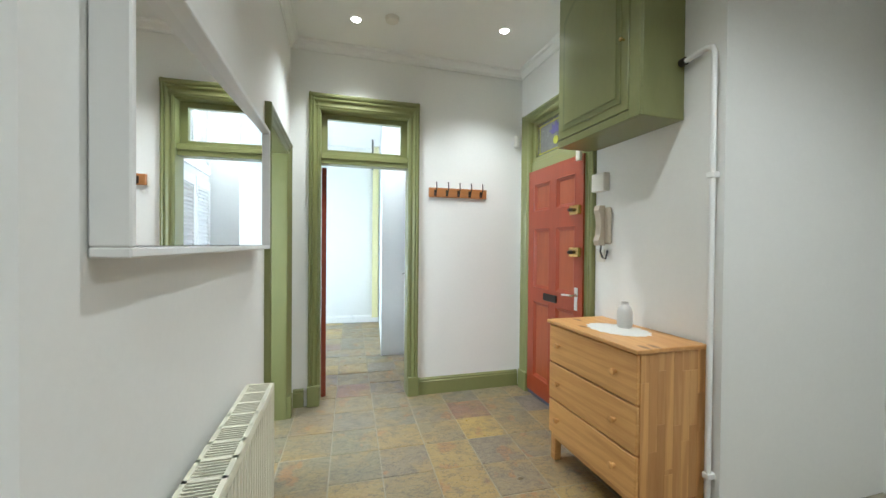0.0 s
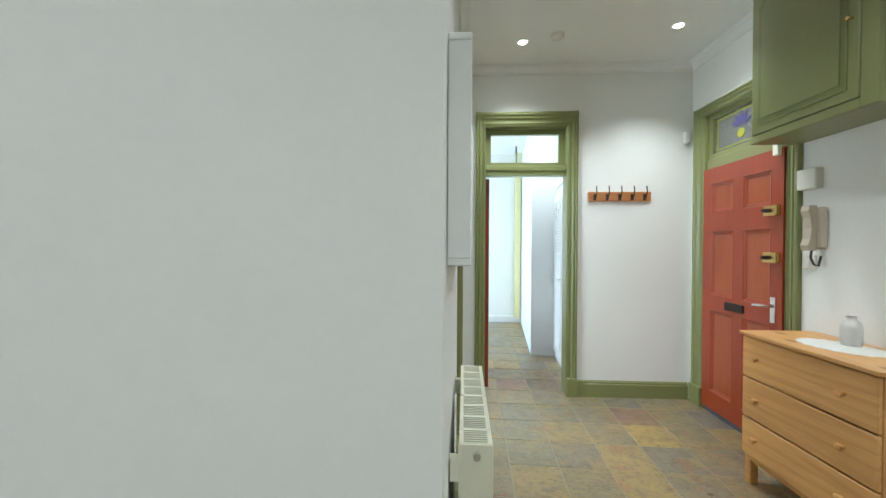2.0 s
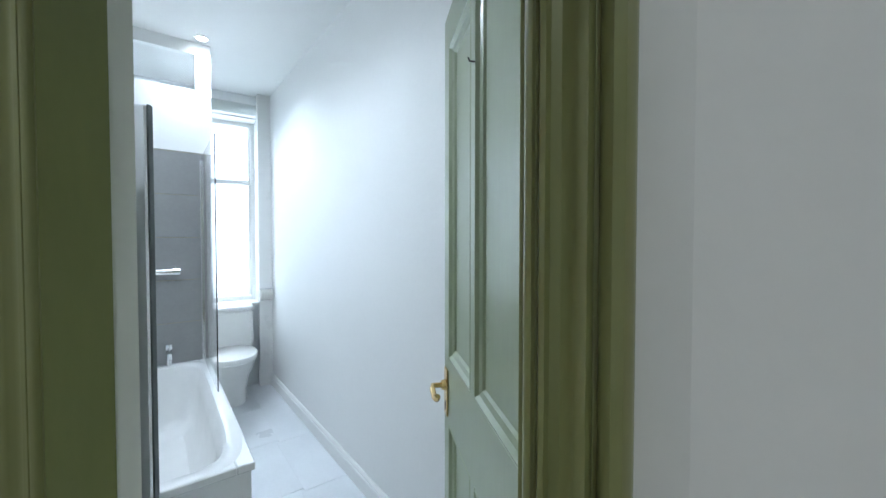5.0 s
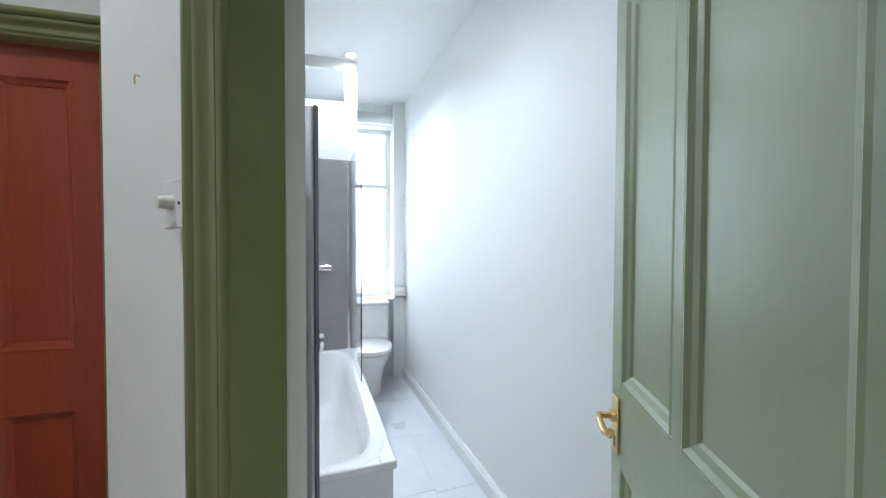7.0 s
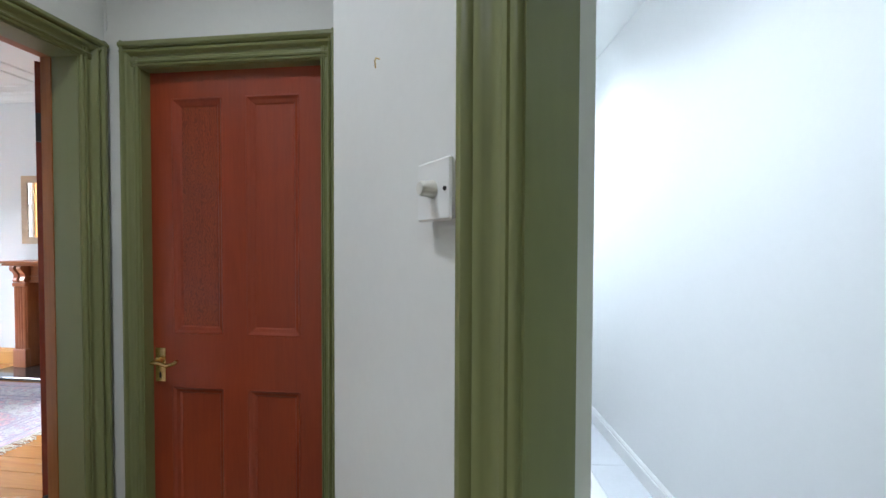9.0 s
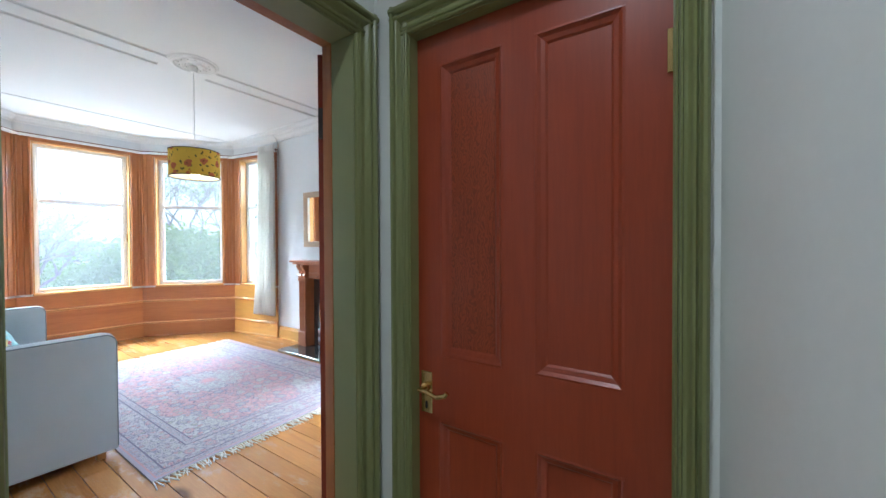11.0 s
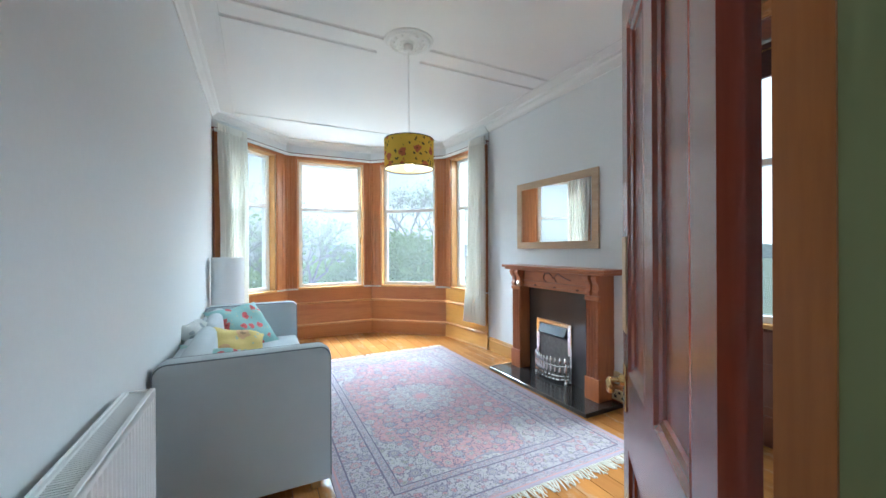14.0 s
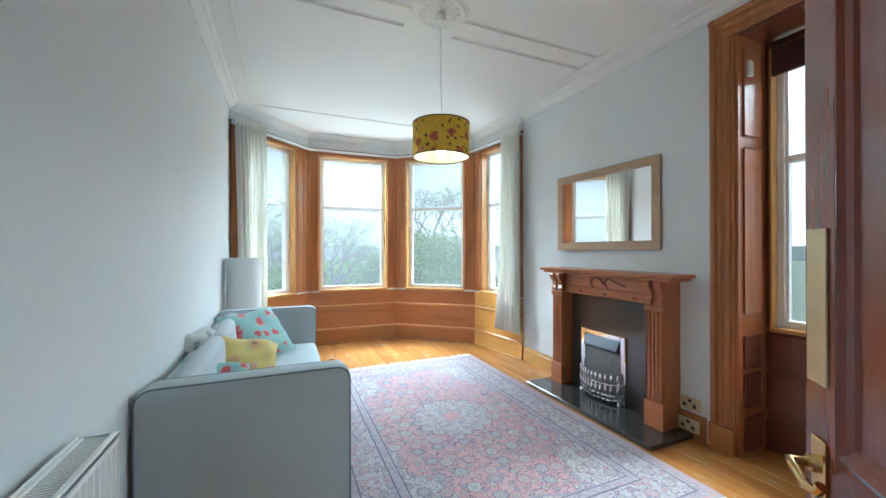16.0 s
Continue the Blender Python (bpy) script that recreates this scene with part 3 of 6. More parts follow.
# ---- plan ----
C0, BEND, FARJ = (-0.386, -0.87), (0.140, -0.165), (1.413, 0.744)
BEND2 = (0.173, -0.1415)
E0, E1, HR = (-0.155, -3.51), (-2.225, -3.70), (-2.425, -1.76)
LX, RX, LC = 0.80, 3.95, 2.90
BAY = [(0.80, 6.81), (1.64, 7.65), (2.87, 7.62), (3.80, 6.84), (3.935, 5.90)]
HALLZ = 3.0
M_MIR, L_MIR = frame2(E0, C0)
M_END, L_END = frame2(E1, E0)
M_FRONT, L_FRONT = frame2(HR, E1)
M_BATH, L_BATH = frame2(BEND, FARJ)
# past the bathroom door the wall bends a little, towards the press
BJ, BD, BA = 0.884, -0.02, 4.7
M_SW = M_BATH @ pose(BJ, BD, 0, 0, 0, BA)
TC = tuple((M_SW @ Vector((0.681, 0, 0)))[:2])
BATH_BEND = pose(BJ, BD, 0, 0, 0, BA) @ pose(-BJ, 0, 0)

# ---- large structure ----
wall("wall_white", C0, BEND2, 0.10, 0, HALLZ, WHITE)
wall("wall_bath_door", BEND2, tuple((M_BATH @ Vector((0.89, 0, 0)))[:2]), 0.14, 0, HALLZ, WHITE, [(0.0995, 0.8495, 0, 2.03)])
wall("wall_switch", tuple((M_SW @ Vector((0.004, 0, 0)))[:2]), TC, 0.138, 0, HALLZ, WHITE)
wall("wall_return", TC, (1.79, 0.90), 0.1, 0, HALLZ, WHITE)
wall("wall_cupboard_door", (1.79, 0.90), (1.79, 1.89), 0.12, 0, HALLZ, WHITE, [(0.082, 0.832, 0, 2.03)])
wall("wall_living_door", (1.91, 1.89), (-3.6, 1.89), 0.145, 0, HALLZ, WHITE, [(0.22, 0.99, 0, 2.04)])
wall("wall_mirror", E0, C0, 0.12, 0, HALLZ, WHITE, [(0.21, 0.97, 0, 2.03)])
wall("wall_kitchen_door", E1, E0, 0.14, 0, HALLZ, WHITE, [(1.10, 1.845, 0, 2.46)])
wall("wall_front_door", HR, E1, 0.14, 0, HALLZ, WHITE, [(0.98, 1.766, 0, 2.47)])
wall("wall_hall_side", (-3.6, -1.86), HR, 0.14, 0, HALLZ, WHITE)
wall("wall_hall_back", (-3.6, 1.89), (-3.6, -1.86), 0.14, 0, HALLZ, WHITE)
wall("wall_living_left", BAY[0], (LX, 2.035), 0.14, 0, LC, COOLWHITE)
wall("wall_living_right", (RX, 2.035), (RX, 5.90), 0.42, 0, LC, COOLWHITE, [(0.45, 1.635, 0, 2.667)])
tagged(thing("wall_living_back", boxes((1.915, 4.37, 1.935, 2.035, 0, LC)), COOLWHITE, Matrix(), "plain white plaster wall", "wall", kind="structure"))
# rooms seen through openings
wall("wall_bath_right", (0.30, -0.76), (3.95, -0.39), 0.08, 0, 2.7, BATHW)
wall("wall_bath_end", (3.95, -0.42), (3.95, 0.86), 0.34, 0, 2.7, COOLWHITE, [(0.10, 0.72, 0.76, 2.62)])
wall("wall_bath_left", (3.95, 0.86), (1.42, 0.64), 0.08, 0, 2.7, COOLWHITE)
tagged(thing("ceiling_bath", boxes((0.2, 4.35, -0.9, 1.0, 2.7, 2.78)), CEILW, Matrix(), "white bathroom ceiling", "ceiling", kind="structure"))
wall("wall_kitchen_far", (-3.3, -6.95), (1.9, -6.75), 0.1, 0, HALLZ, WHITE)
wall("wall_kitchen_east", (1.9, -6.75), (1.9, -3.35), 0.1, 0, HALLZ, WHITE, [(0.7, 2.2, 0.8, 2.4)])
wall("wall_kitchen_north", (1.9, -3.45), (-0.155, -3.65), 0.06, 0, HALLZ, WHITE)
wall("wall_kitchen_west", (-3.3, -3.84), (-3.3, -6.95), 0.1, 0, HALLZ, WHITE)
wall("wall_side_room", (0.9, -3.35), (0.9, -1.6), 0.08, 0, HALLZ, WHITE, [(0.5, 1.24, 0.8, 2.2)])
wall("wall_side_room_end", (0.9, -1.62), (-0.2, -1.72), 0.08, 0, HALLZ, WHITE)
tagged(thing("wall_press", boxes((2.35, 2.43, 0.7, 1.95, 0, HALLZ)), WHITE, Matrix(), "plain plaster wall inside a press", "wall", kind="structure"))
tagged(thing("floor_hall", boxes((-3.75, 1.91, -7.0, 1.96, -0.12, -0.0035)), GROUT, Matrix(), "grouted bed under slate tiles", "floor", kind="structure"))
FLOOR_LIV = tagged(thing("floor_living", boxes((0.6, 4.5, 1.96, 8.1, -0.12, -0.004)), IRON, Matrix(), "dark gaps under varnished floorboards", "floor", kind="structure"))
FLOOR_BATH = tagged(thing("floor_bath", boxes((0.25, 4.3, -0.85, 0.95, -0.006, 0.0)), BATHFLOOR, Matrix(), "pale grey tiled bathroom floor", "floor", kind="structure"))
tagged(thing("ceiling_hall", boxes((-3.75, 2.43, -7.0, 1.97, HALLZ, HALLZ + 0.1)), CEILW, Matrix(), "white plaster hall ceiling", "ceiling", kind="structure"))
ceil = boxes((0.6, 4.45, 1.9, 8.1, LC, LC + 0.1))
for y in (4.57, 4.78):
    for x0, x1 in ((1.02, 2.12), (2.50, 3.75)):
        add(ceil, boxes((x0, x1, y - 0.022, y - 0.012, LC - 0.006, LC + 0.01), (x0, x1, y - 0.004, y + 0.018, LC - 0.010, LC + 0.01), bevel=0.003))
for x in (1.02, 3.74):
    add(ceil, boxes((x - 0.012, x + 0.012, 2.3, 6.79, LC - 0.009, LC + 0.01), bevel=0.003))
add(ceil, boxes((1.02, 3.74, 6.78, 6.80, LC - 0.009, LC + 0.01), bevel=0.003))
tagged(thing("ceiling_living", ceil, CEILW, Matrix(), "white plaster ceiling with moulded ribs", "ceiling", kind="structure"))

# cornices
CORN = [(0, 0), (0.0, -0.085), (0.012, -0.085), (0.02, -0.06), (0.05, -0.03), (0.075, -0.02), (0.085, 0)]


def cornice(p0, p1, z, k=1.0):
    m, length = frame2(p0, p1)
    thing("cornice", extrude([(a * k, b * k) for a, b in CORN], length, "x"), CEILW, m @ pose(0, 0.001, z), "white moulded plaster cornice", "trim", kind="structure")


for a, b in (((LX, 6.81), (LX, 2.035)), ((RX, 2.035), (RX, 5.90)), (BAY[4], BAY[3]), (BAY[3], BAY[2]), (BAY[2], BAY[1]), (BAY[1], BAY[0])):
    cornice(a, b, LC)
for a, b in ((E1, E0), (HR, E1), (E0, C0)):
    cornice(a, b, HALLZ, 0.8)


# ---- doors and casings ----
def casing(name, m, s0, s1, zt, w, material, head_w=None, d0=0.0, plinth=True, label="olive green gloss-painted moulded door casing", far=None, w2=None):
    """Moulded boards round an opening s0..s1 with its head at zt, on the room side of a wall."""
    hw = head_w or w
    root = empty(name, m, label, "trim", kind="structure")
    prof = [(0, 0.0), (0, 0.010), (0.03, 0.014), (0.09, 0.016), (0.11, 0.009), (0.14, 0.009), (0.16, 0.015), (0.22, 0.017), (0.26, 0.012), (0.36, 0.011), (0.44, 0.015), (0.49, 0.022), (0.53, 0.027), (0.60, 0.029), (0.64, 0.026), (0.66, 0.019), (0.70, 0.019), (0.73, 0.028), (0.80, 0.034), (0.90, 0.034), (0.97, 0.029), (1.0, 0.022), (1.0, 0.0)]
    for side, s, sg in (("jamb_board", s0, -1), ("jamb_board", s1, 1)):
        wide, place = (w2 or w, far) if sg > 0 else (w, None)
        pts = [(s + sg * wide * a, d0 + b) for a, b in prof]
        part(side, extrude(pts, zt + hw * 0.999, "z"), material, root, m=place, smooth=True)
        if plinth:
            a, b = sorted((s, s + sg * (wide + 0.006)))
            part("plinth_block", boxes((a, b, d0, d0 + 0.04, 0, 0.17), bevel=0.004), material, root, m=place)
    pts = [(d0 + b * 1.06, zt + hw * a) for a, b in prof]
    part("head_board", moved(extrude(pts, (s1 - s0) + 2 * w, "x"), pose(s0 - w, 0, 0)), material, root)
    return root


def lining(name, m, s0, s1, zt, d0, d1, material, t=0.004, far=None):
    """The painted lining of an opening, from d0 to d1 through the wall."""
    bm = boxes((s0, s0 + t, d0, d1, 0, zt), (s0 + t, s1 - t, d0, d1, zt - t, zt))
    add(bm, moved(boxes((s1 - t, s1, d0, d1, 0, zt)), far or Matrix()))
    thing(name, bm, material, m, "gloss painted door lining", "trim", kind="structure")


def scroll_handle(parent, x, y, z, side, material=BRASS, plate=(0.045, 0.14)):
    """A lever on a plate; y is the face, side +1 or -1 is the way that the lever points along x."""
    sg = 1 if y >= 0 else -1
    pw, ph = plate
    p = part("handle_plate", boxes((x - pw / 2, x + pw / 2, min(y, y + sg * 0.006), max(y, y + sg * 0.006), z - ph / 2, z + ph / 2), bevel=0.002), material, parent, "worn brass back plate")
    part("lever", tube([(x, y, z + 0.02), (x, y + sg * 0.045, z + 0.02), (x + side * 0.03, y + sg * 0.05, z + 0.022), (x + side * 0.07, y + sg * 0.05, z + 0.012), (x + side * 0.105, y + sg * 0.05, z + 0.024), (x + side * 0.11, y + sg * 0.048, z + 0.034)], 0.008), material, p, "brass scroll lever", True)
    part("keyhole", boxes((x - 0.004, x + 0.004, min(y, y + sg * 0.007), max(y, y + sg * 0.007), z - 0.055, z - 0.03)), BLACK, p)
    part("rose", moved(cyl_bm(0.016, 0.014, 0, 0.012), Matrix.Translation((x, y + sg * 0.006, z + 0.02)) @ pose(0, 0, 0, -90 * sg)), material, p, "", True)


def panel_door(name, m, w, h, panels, stile, panel, label, t=0.04, group=""):
    """A leaf from its hinge along +x, its faces at y 0 and -t. panels: (x0, x1, z0, z1)."""
    root = empty(name, m, label, "door", group)
    xs = sorted({0.0, w, *[v for p in panels for v in p[:2]]})
    zs = sorted({0.0, h, *[v for p in panels for v in p[2:]]})
    bm = bmesh.new()
    for x0, x1 in zip(xs, xs[1:]):
        z = None
        for z0, z1 in zip(zs, zs[1:]):
            solid = not any(p[0] < (x0 + x1) / 2 < p[1] and p[2] < (z0 + z1) / 2 < p[3] for p in panels)
            if solid and z is None:
                z = z0
            if not solid and z is not None:
                add(bm, box_bm(x0, x1, -t, 0, z, z0))
                z = None
        if z is not None:
            add(bm, box_bm(x0, x1, -t, 0, z, h))
    part("stiles_and_rails", bm, stile, root)
    for k, (x0, x1, z0, z1) in enumerate(panels):
        part("panel", boxes((x0, x1, -t + 0.0158, -0.0158, z0, z1)), panel[k] if isinstance(panel, list) else panel, root)
        for sg, y in ((1, -0.0005), (-1, -t + 0.0005)):
            pr = [(0, 0), (0.034, -0.0155 * sg), (0.028, -0.010 * sg), (0.016, -0.006 * sg), (0.007, 0.0015 * sg)]
            bm = bmesh.new()
            for a, b in (((x0, z0), (x1, z0)), ((x1, z0), (x1, z1)), ((x1, z1), (x0, z1)), ((x0, z1), (x0, z0))):
                ln = math.hypot(b[0] - a[0], b[1] - a[1])
                strip = extrude([(y + q, p) for p, q in pr], ln, "x")
                ang = math.degrees(math.atan2(b[1] - a[1], b[0] - a[0]))
                add(bm, moved(strip, Matrix.Translation((a[0], 0, a[1])) @ pose(0, 0, 0, 0, -ang, 0)))
            bmesh.ops.recalc_face_normals(bm, faces=bm.faces)
            part("moulding", bm, stile, root)
    return root


def four_panel(w, h, mid=(0.75, 0.957), top=1.92, sw=0.10, mw=0.10, low=0.22):
    a, b = (w - mw) / 2, (w + mw) / 2
    return [(sw, a, low, mid[0]), (b, w - sw, low, mid[0]), (sw, a, mid[1], top), (b, w - sw, mid[1], top)]


# bathroom door
casing("casing_bath", M_BATH, 0.146, BJ, 2.03, 0.071, GREEN, far=BATH_BEND, w2=0.097)
lining("lining_bath", M_BATH, 0.146, BJ, 2.03, -0.092, 0.004, GREEN, far=BATH_BEND)
lining("lining_bath_rebate", M_BATH, 0.132, BJ + 0.017, 2.05, -0.1425, -0.092, CREAM, far=BATH_BEND)
bd = panel_door("bathroom_door", pose(0.338, -0.227, 0.008, 0, 0, -22), 0.745, 2.02, [(0.10, 0.40, 0.2, 0.81), (0.431, 0.683, 0.2, 0.81), (0.10, 0.40, 1.005, 1.92), (0.431, 0.683, 1.005, 1.92)], SAGE, SAGE, "sage green gloss-painted panelled door standing open")
scroll_handle(bd, 0.706, 0.0, 0.90, -1, BRASS, (0.04, 0.14))
part("coat_hook", tube([(0.40, 0, 1.745), (0.40, 0.012, 1.745), (0.40, 0.015, 1.753)], 0.002), IRON, bd, "small dark metal hook", True)

# red press door
M_RED = frame2((1.79, 0.90), (1.79, 1.89))[0]
casing("casing_press", M_RED, 0.082, 0.832, 2.03, 0.064, GREEN, 0.095)
lining("lining_press", M_RED, 0.082, 0.832, 2.03, -0.075, 0.004, GREEN)
rd = panel_door("press_door", pose(1.828, 0.987, 0.008, 0, 0, 90), 0.74, 2.02, [(0.10, 0.33, 0.2, 0.745), (0.425, 0.66, 0.2, 0.745), (0.10, 0.33, 0.957, 1.915), (0.425, 0.65, 0.957, 1.915)], RED, [RED, RED, RED, REDPANEL], "closed red-stained wooden four-panel door")
scroll_handle(rd, 0.705, 0.0, 0.83, -1)
for z in (1.72, 0.25):
    part("hinge", boxes((0.0, 0.012, 0.0, 0.008, z, z + 0.1), bevel=0.001), BRASS, rd)

# living room door
M_LIV = frame2((1.91, 1.89), (-3.6, 1.89))[0]
casing("casing_living", M_LIV, 0.22, 0.99, 2.04, 0.088, GREEN)
lining("lining_living", M_LIV, 0.22, 0.99, 2.04, -0.106, 0.004, paint("olive_sage_gloss_paint", (0.24, 0.26, 0.12), 0.4, 0.05, 3, 0.1, 60, 0.0, (1, 1, 0.2), 0.1))
lining("lining_living_rebate", M_LIV, 0.214, 0.997, 2.05, -0.149, -0.106, PINE, 0.014)
ld = panel_door("living_room_door", pose(1.709, 2.100, 0.008, 0, 0, 44.7), 0.745, 2.03, [(0.092, 0.332, 0.22, 0.74), (0.413, 0.654, 0.22, 0.74), (0.092, 0.332, 0.95, 1.92), (0.413, 0.654, 0.95, 1.92)], MAHOG, MAHOG, "dark mahogany-stained panelled door standing wide open", 0.042)
scroll_handle(ld, 0.695, 0.0, 0.90, -1, BRASS, (0.042, 0.13))
scroll_handle(ld, 0.695, -0.042, 0.90, -1, BRASS, (0.042, 0.13))
part("finger_plate", boxes((0.672, 0.733, 0.0, 0.004, 1.06, 1.335), bevel=0.001), PALEBRASS, ld, "polished brass finger plate")
for z in (1.72, 0.22):
    part("hinge", boxes((-0.014, 0.004, -0.04, -0.002, z, z + 0.11), bevel=0.001), IRON, ld)

# kitchen doorway with a light above
casing("casing_kitchen", M_END, 1.10, 1.845, 2.46, 0.090, GREEN, 0.13)
lining("lining_kitchen", M_END, 1.10, 1.845, 2.46, -0.14, 0.004, GREEN)
kt = empty("kitchen_transom", M_END, "olive green framed fanlight over an open doorway", "window")
part("transom_bar", boxes((1.104, 1.841, -0.13, -0.02, 2.02, 2.115), (1.104, 1.841, -0.02, -0.008, 2.06, 2.10), bevel=0.004), GREEN, kt)
part("sash_frame", boxes((1.104, 1.16, -0.12, -0.08, 2.115, 2.456), (1.79, 1.841, -0.12, -0.08, 2.115, 2.456), (1.16, 1.79, -0.12, -0.08, 2.115, 2.15), (1.16, 1.79, -0.12, -0.08, 2.41, 2.456)), GREEN, kt)
part("pane", boxes((1.16, 1.79, -0.102, -0.098, 2.15, 2.41)), GLASS, kt).visible_shadow = False
kd = panel_door("kitchen_door", M_END @ pose(1.838, -0.14, 0.008, 0, 0, -88), 0.74, 2.0, four_panel(0.74, 2.0), MAHOG, MAHOG, "red-stained kitchen door folded back")

# doorway beside the mirror
casing("casing_side", M_MIR, 0.21, 0.97, 2.03, 0.085, GREEN)
lining("lining_side", M_MIR, 0.21, 0.97, 2.03, -0.12, 0.004, GREEN)

# front door
casing("casing_front", M_FRONT, 0.98, 1.766, 2.47, 0.104, GREEN, 0.085, w2=0.135)
lining("lining_front", M_FRONT, 0.98, 1.766, 2.47, -0.12, 0.004, GREEN)
ft = empty("front_transom", M_FRONT, "green framed fanlight with a stained glass flower", "window")
part("transom_bar", boxes((0.984, 1.762, -0.10, -0.006, 2.015, 2.10), bevel=0.004), GREEN, ft)
part("sash_frame", boxes((0.984, 1.03, -0.07, -0.02, 2.10, 2.466), (1.715, 1.762, -0.07, -0.02, 2.10, 2.466), (1.03, 1.715, -0.07, -0.02, 2.10, 2.14), (1.03, 1.715, -0.07, -0.02, 2.43, 2.466)), GREEN, ft)
part("pane", boxes((1.03, 1.715, -0.05, -0.044, 2.14, 2.43)), paint("grey_obscured_glass", (0.16, 0.16, 0.15), 0.25, 0.2, 30, 0.4, 80), ft, "grey obscured glass")
PURPLE, YEL = plain("purple_glass", (0.10, 0.09, 0.22), 0.2), plain("yellow_glass", (0.40, 0.40, 0.05), 0.2)
for k in range(5):
    a = math.radians(18 + 36 * k)
    bm = bmesh.new()
    cs, sn = math.cos(a), math.sin(a)
    pts = [(0, 0), (0.045, 0.024), (0.105, 0), (0.045, -0.024)]
    f = [bm.verts.new((1.436 + p * cs - q * sn, -0.042, 2.30 + p * sn + q * cs)) for p, q in pts]
    g = [bm.verts.new((v.co.x, -0.038, v.co.z)) for v in f]
    bm.faces.new(f), bm.faces.new(g)
    for i in range(4):
        bm.faces.new((f[i], f[(i + 1) % 4], g[(i + 1) % 4], g[i]))
    bmesh.ops.recalc_face_normals(bm, faces=bm.faces)
    part("petal", bm, PURPLE, ft, "purple glass petal")
part("bud", moved(cyl_bm(0.035, 0.035, 0, 0.006, 16), Matrix.Translation((1.436, -0.044, 2.235)) @ pose(0, 0, 0, -90)), YEL, ft, "yellow glass bud")
for z in (2.165, 2.405):
    part("lead_strip", boxes((1.04, 1.705, -0.044, -0.040, z - 0.004, z + 0.004)), YEL, ft)
for x in (1.06, 1.685):
    part("lead_strip", boxes((x - 0.004, x + 0.004, -0.044, -0.040, 2.17, 2.40)), YEL, ft)
FDW = 0.775
PAN = [(0.09, 0.345), (0.43, 0.685)]
fd = panel_door("front_door", M_FRONT @ pose(1.762, -0.02, 0.04, 0, 0, 180), FDW, 1.97, [(a, b, z0, z1) for a, b in PAN for z0, z1 in ((0.14, 0.82), (0.93, 1.46), (1.60, 1.85))], RED, timber("orange_red_stained_panel", (0.25, 0.045, 0.014), (0.38, 0.085, 0.024), 0.35, 2, 7, 0.0, 0.3), "red-stained six-panel front door with brass locks")
part("letter_plate", boxes((0.27, 0.46, -0.052, -0.038, 0.845, 0.905), bevel=0.004), IRON, fd, "dark metal letter plate")
for z, c in ((1.57, BRASS), (1.26, BRASS)):
    lock = part("rim_lock", boxes((0.655, 0.76, -0.075, -0.04, z - 0.035, z + 0.035), bevel=0.005), c, fd, "brass rim lock")
    part("lock_knob", moved(cyl_bm(0.014, 0.012, 0, 0.03, 14), Matrix.Translation((0.69, -0.075, z)) @ pose(0, 0, 0, 90)), IRON, lock, "", True)
hp = part("handle_plate", boxes((0.69, 0.73, -0.048, -0.04, 0.83, 1.0), bevel=0.002), CHROME, fd, "chrome handle plate")
part("lever", tube([(0.71, -0.045, 0.94), (0.71, -0.085, 0.94), (0.66, -0.09, 0.94), (0.60, -0.088, 0.935)], 0.009), CHROME, hp, "chrome lever", True)
thing("door_threshold", boxes((0.98, 1.766, -0.09, 0.01, 0, 0.035), bevel=0.006), plain("blue_grey_metal", (0.10, 0.11, 0.16), 0.4), M_FRONT, "blue grey metal door threshold", "threshold", kind="structure")
thing("door_closer", boxes((0.985, 1.03, 0.035, 0.06, 1.96, 2.05), bevel=0.004), PLASTIC, M_FRONT, "small white door contact sensor", "sensor")


# ---- skirtings ----
def skirting(p0, p1, s0, s1, h, material, name="baseboard", t=0.02, label="olive green gloss skirting board"):
    m, _ = frame2(p0, p1)
    pr = [(0, 0), (t, 0), (t, h * 0.78), (t * 0.7, h * 0.82), (t * 0.75, h * 0.9), (t * 0.35, h), (0, h)]
    thing(name, moved(extrude(pr, s1 - s0, "x"), pose(s0, 0.001, 0)), material, m, label, "trim", kind="structure")


skirting(E1, E0, 0.03, 1.0, 0.15, GREEN)
skirting(E1, E0, 1.965, L_END - 0.03, 0.15, GREEN)
skirting(E0, C0, 1.06, L_MIR, 0.15, GREEN)
skirting(HR, E1, 0.0, 0.865, 0.15, GREEN)
skirting(C0, BEND2, 0.0, 0.88, 0.15, GREEN)
skirting((0.30, -0.76), (3.95, -0.39), 0.0, 3.62, 0.11, GLOSSW, label="white gloss bathroom skirting board")
skirting((RX, 2.035), (RX, 5.90), 1.81, 3.02, 0.17, PINEX, label="varnished pine skirting board")
skirting((RX, 2.035), (RX, 5.90), 3.02, 3.86, 0.17, YELLOWX, label="yellow varnished pine skirting board")
skirting((LX, 6.81), (LX, 2.035), 0.0, 4.7, 0.17, PINEX, label="varnished pine skirting board")
skirting((-3.3, -6.95), (1.9, -6.75), 0.0, 5.2, 0.12, GLOSSW, label="white gloss skirting board")

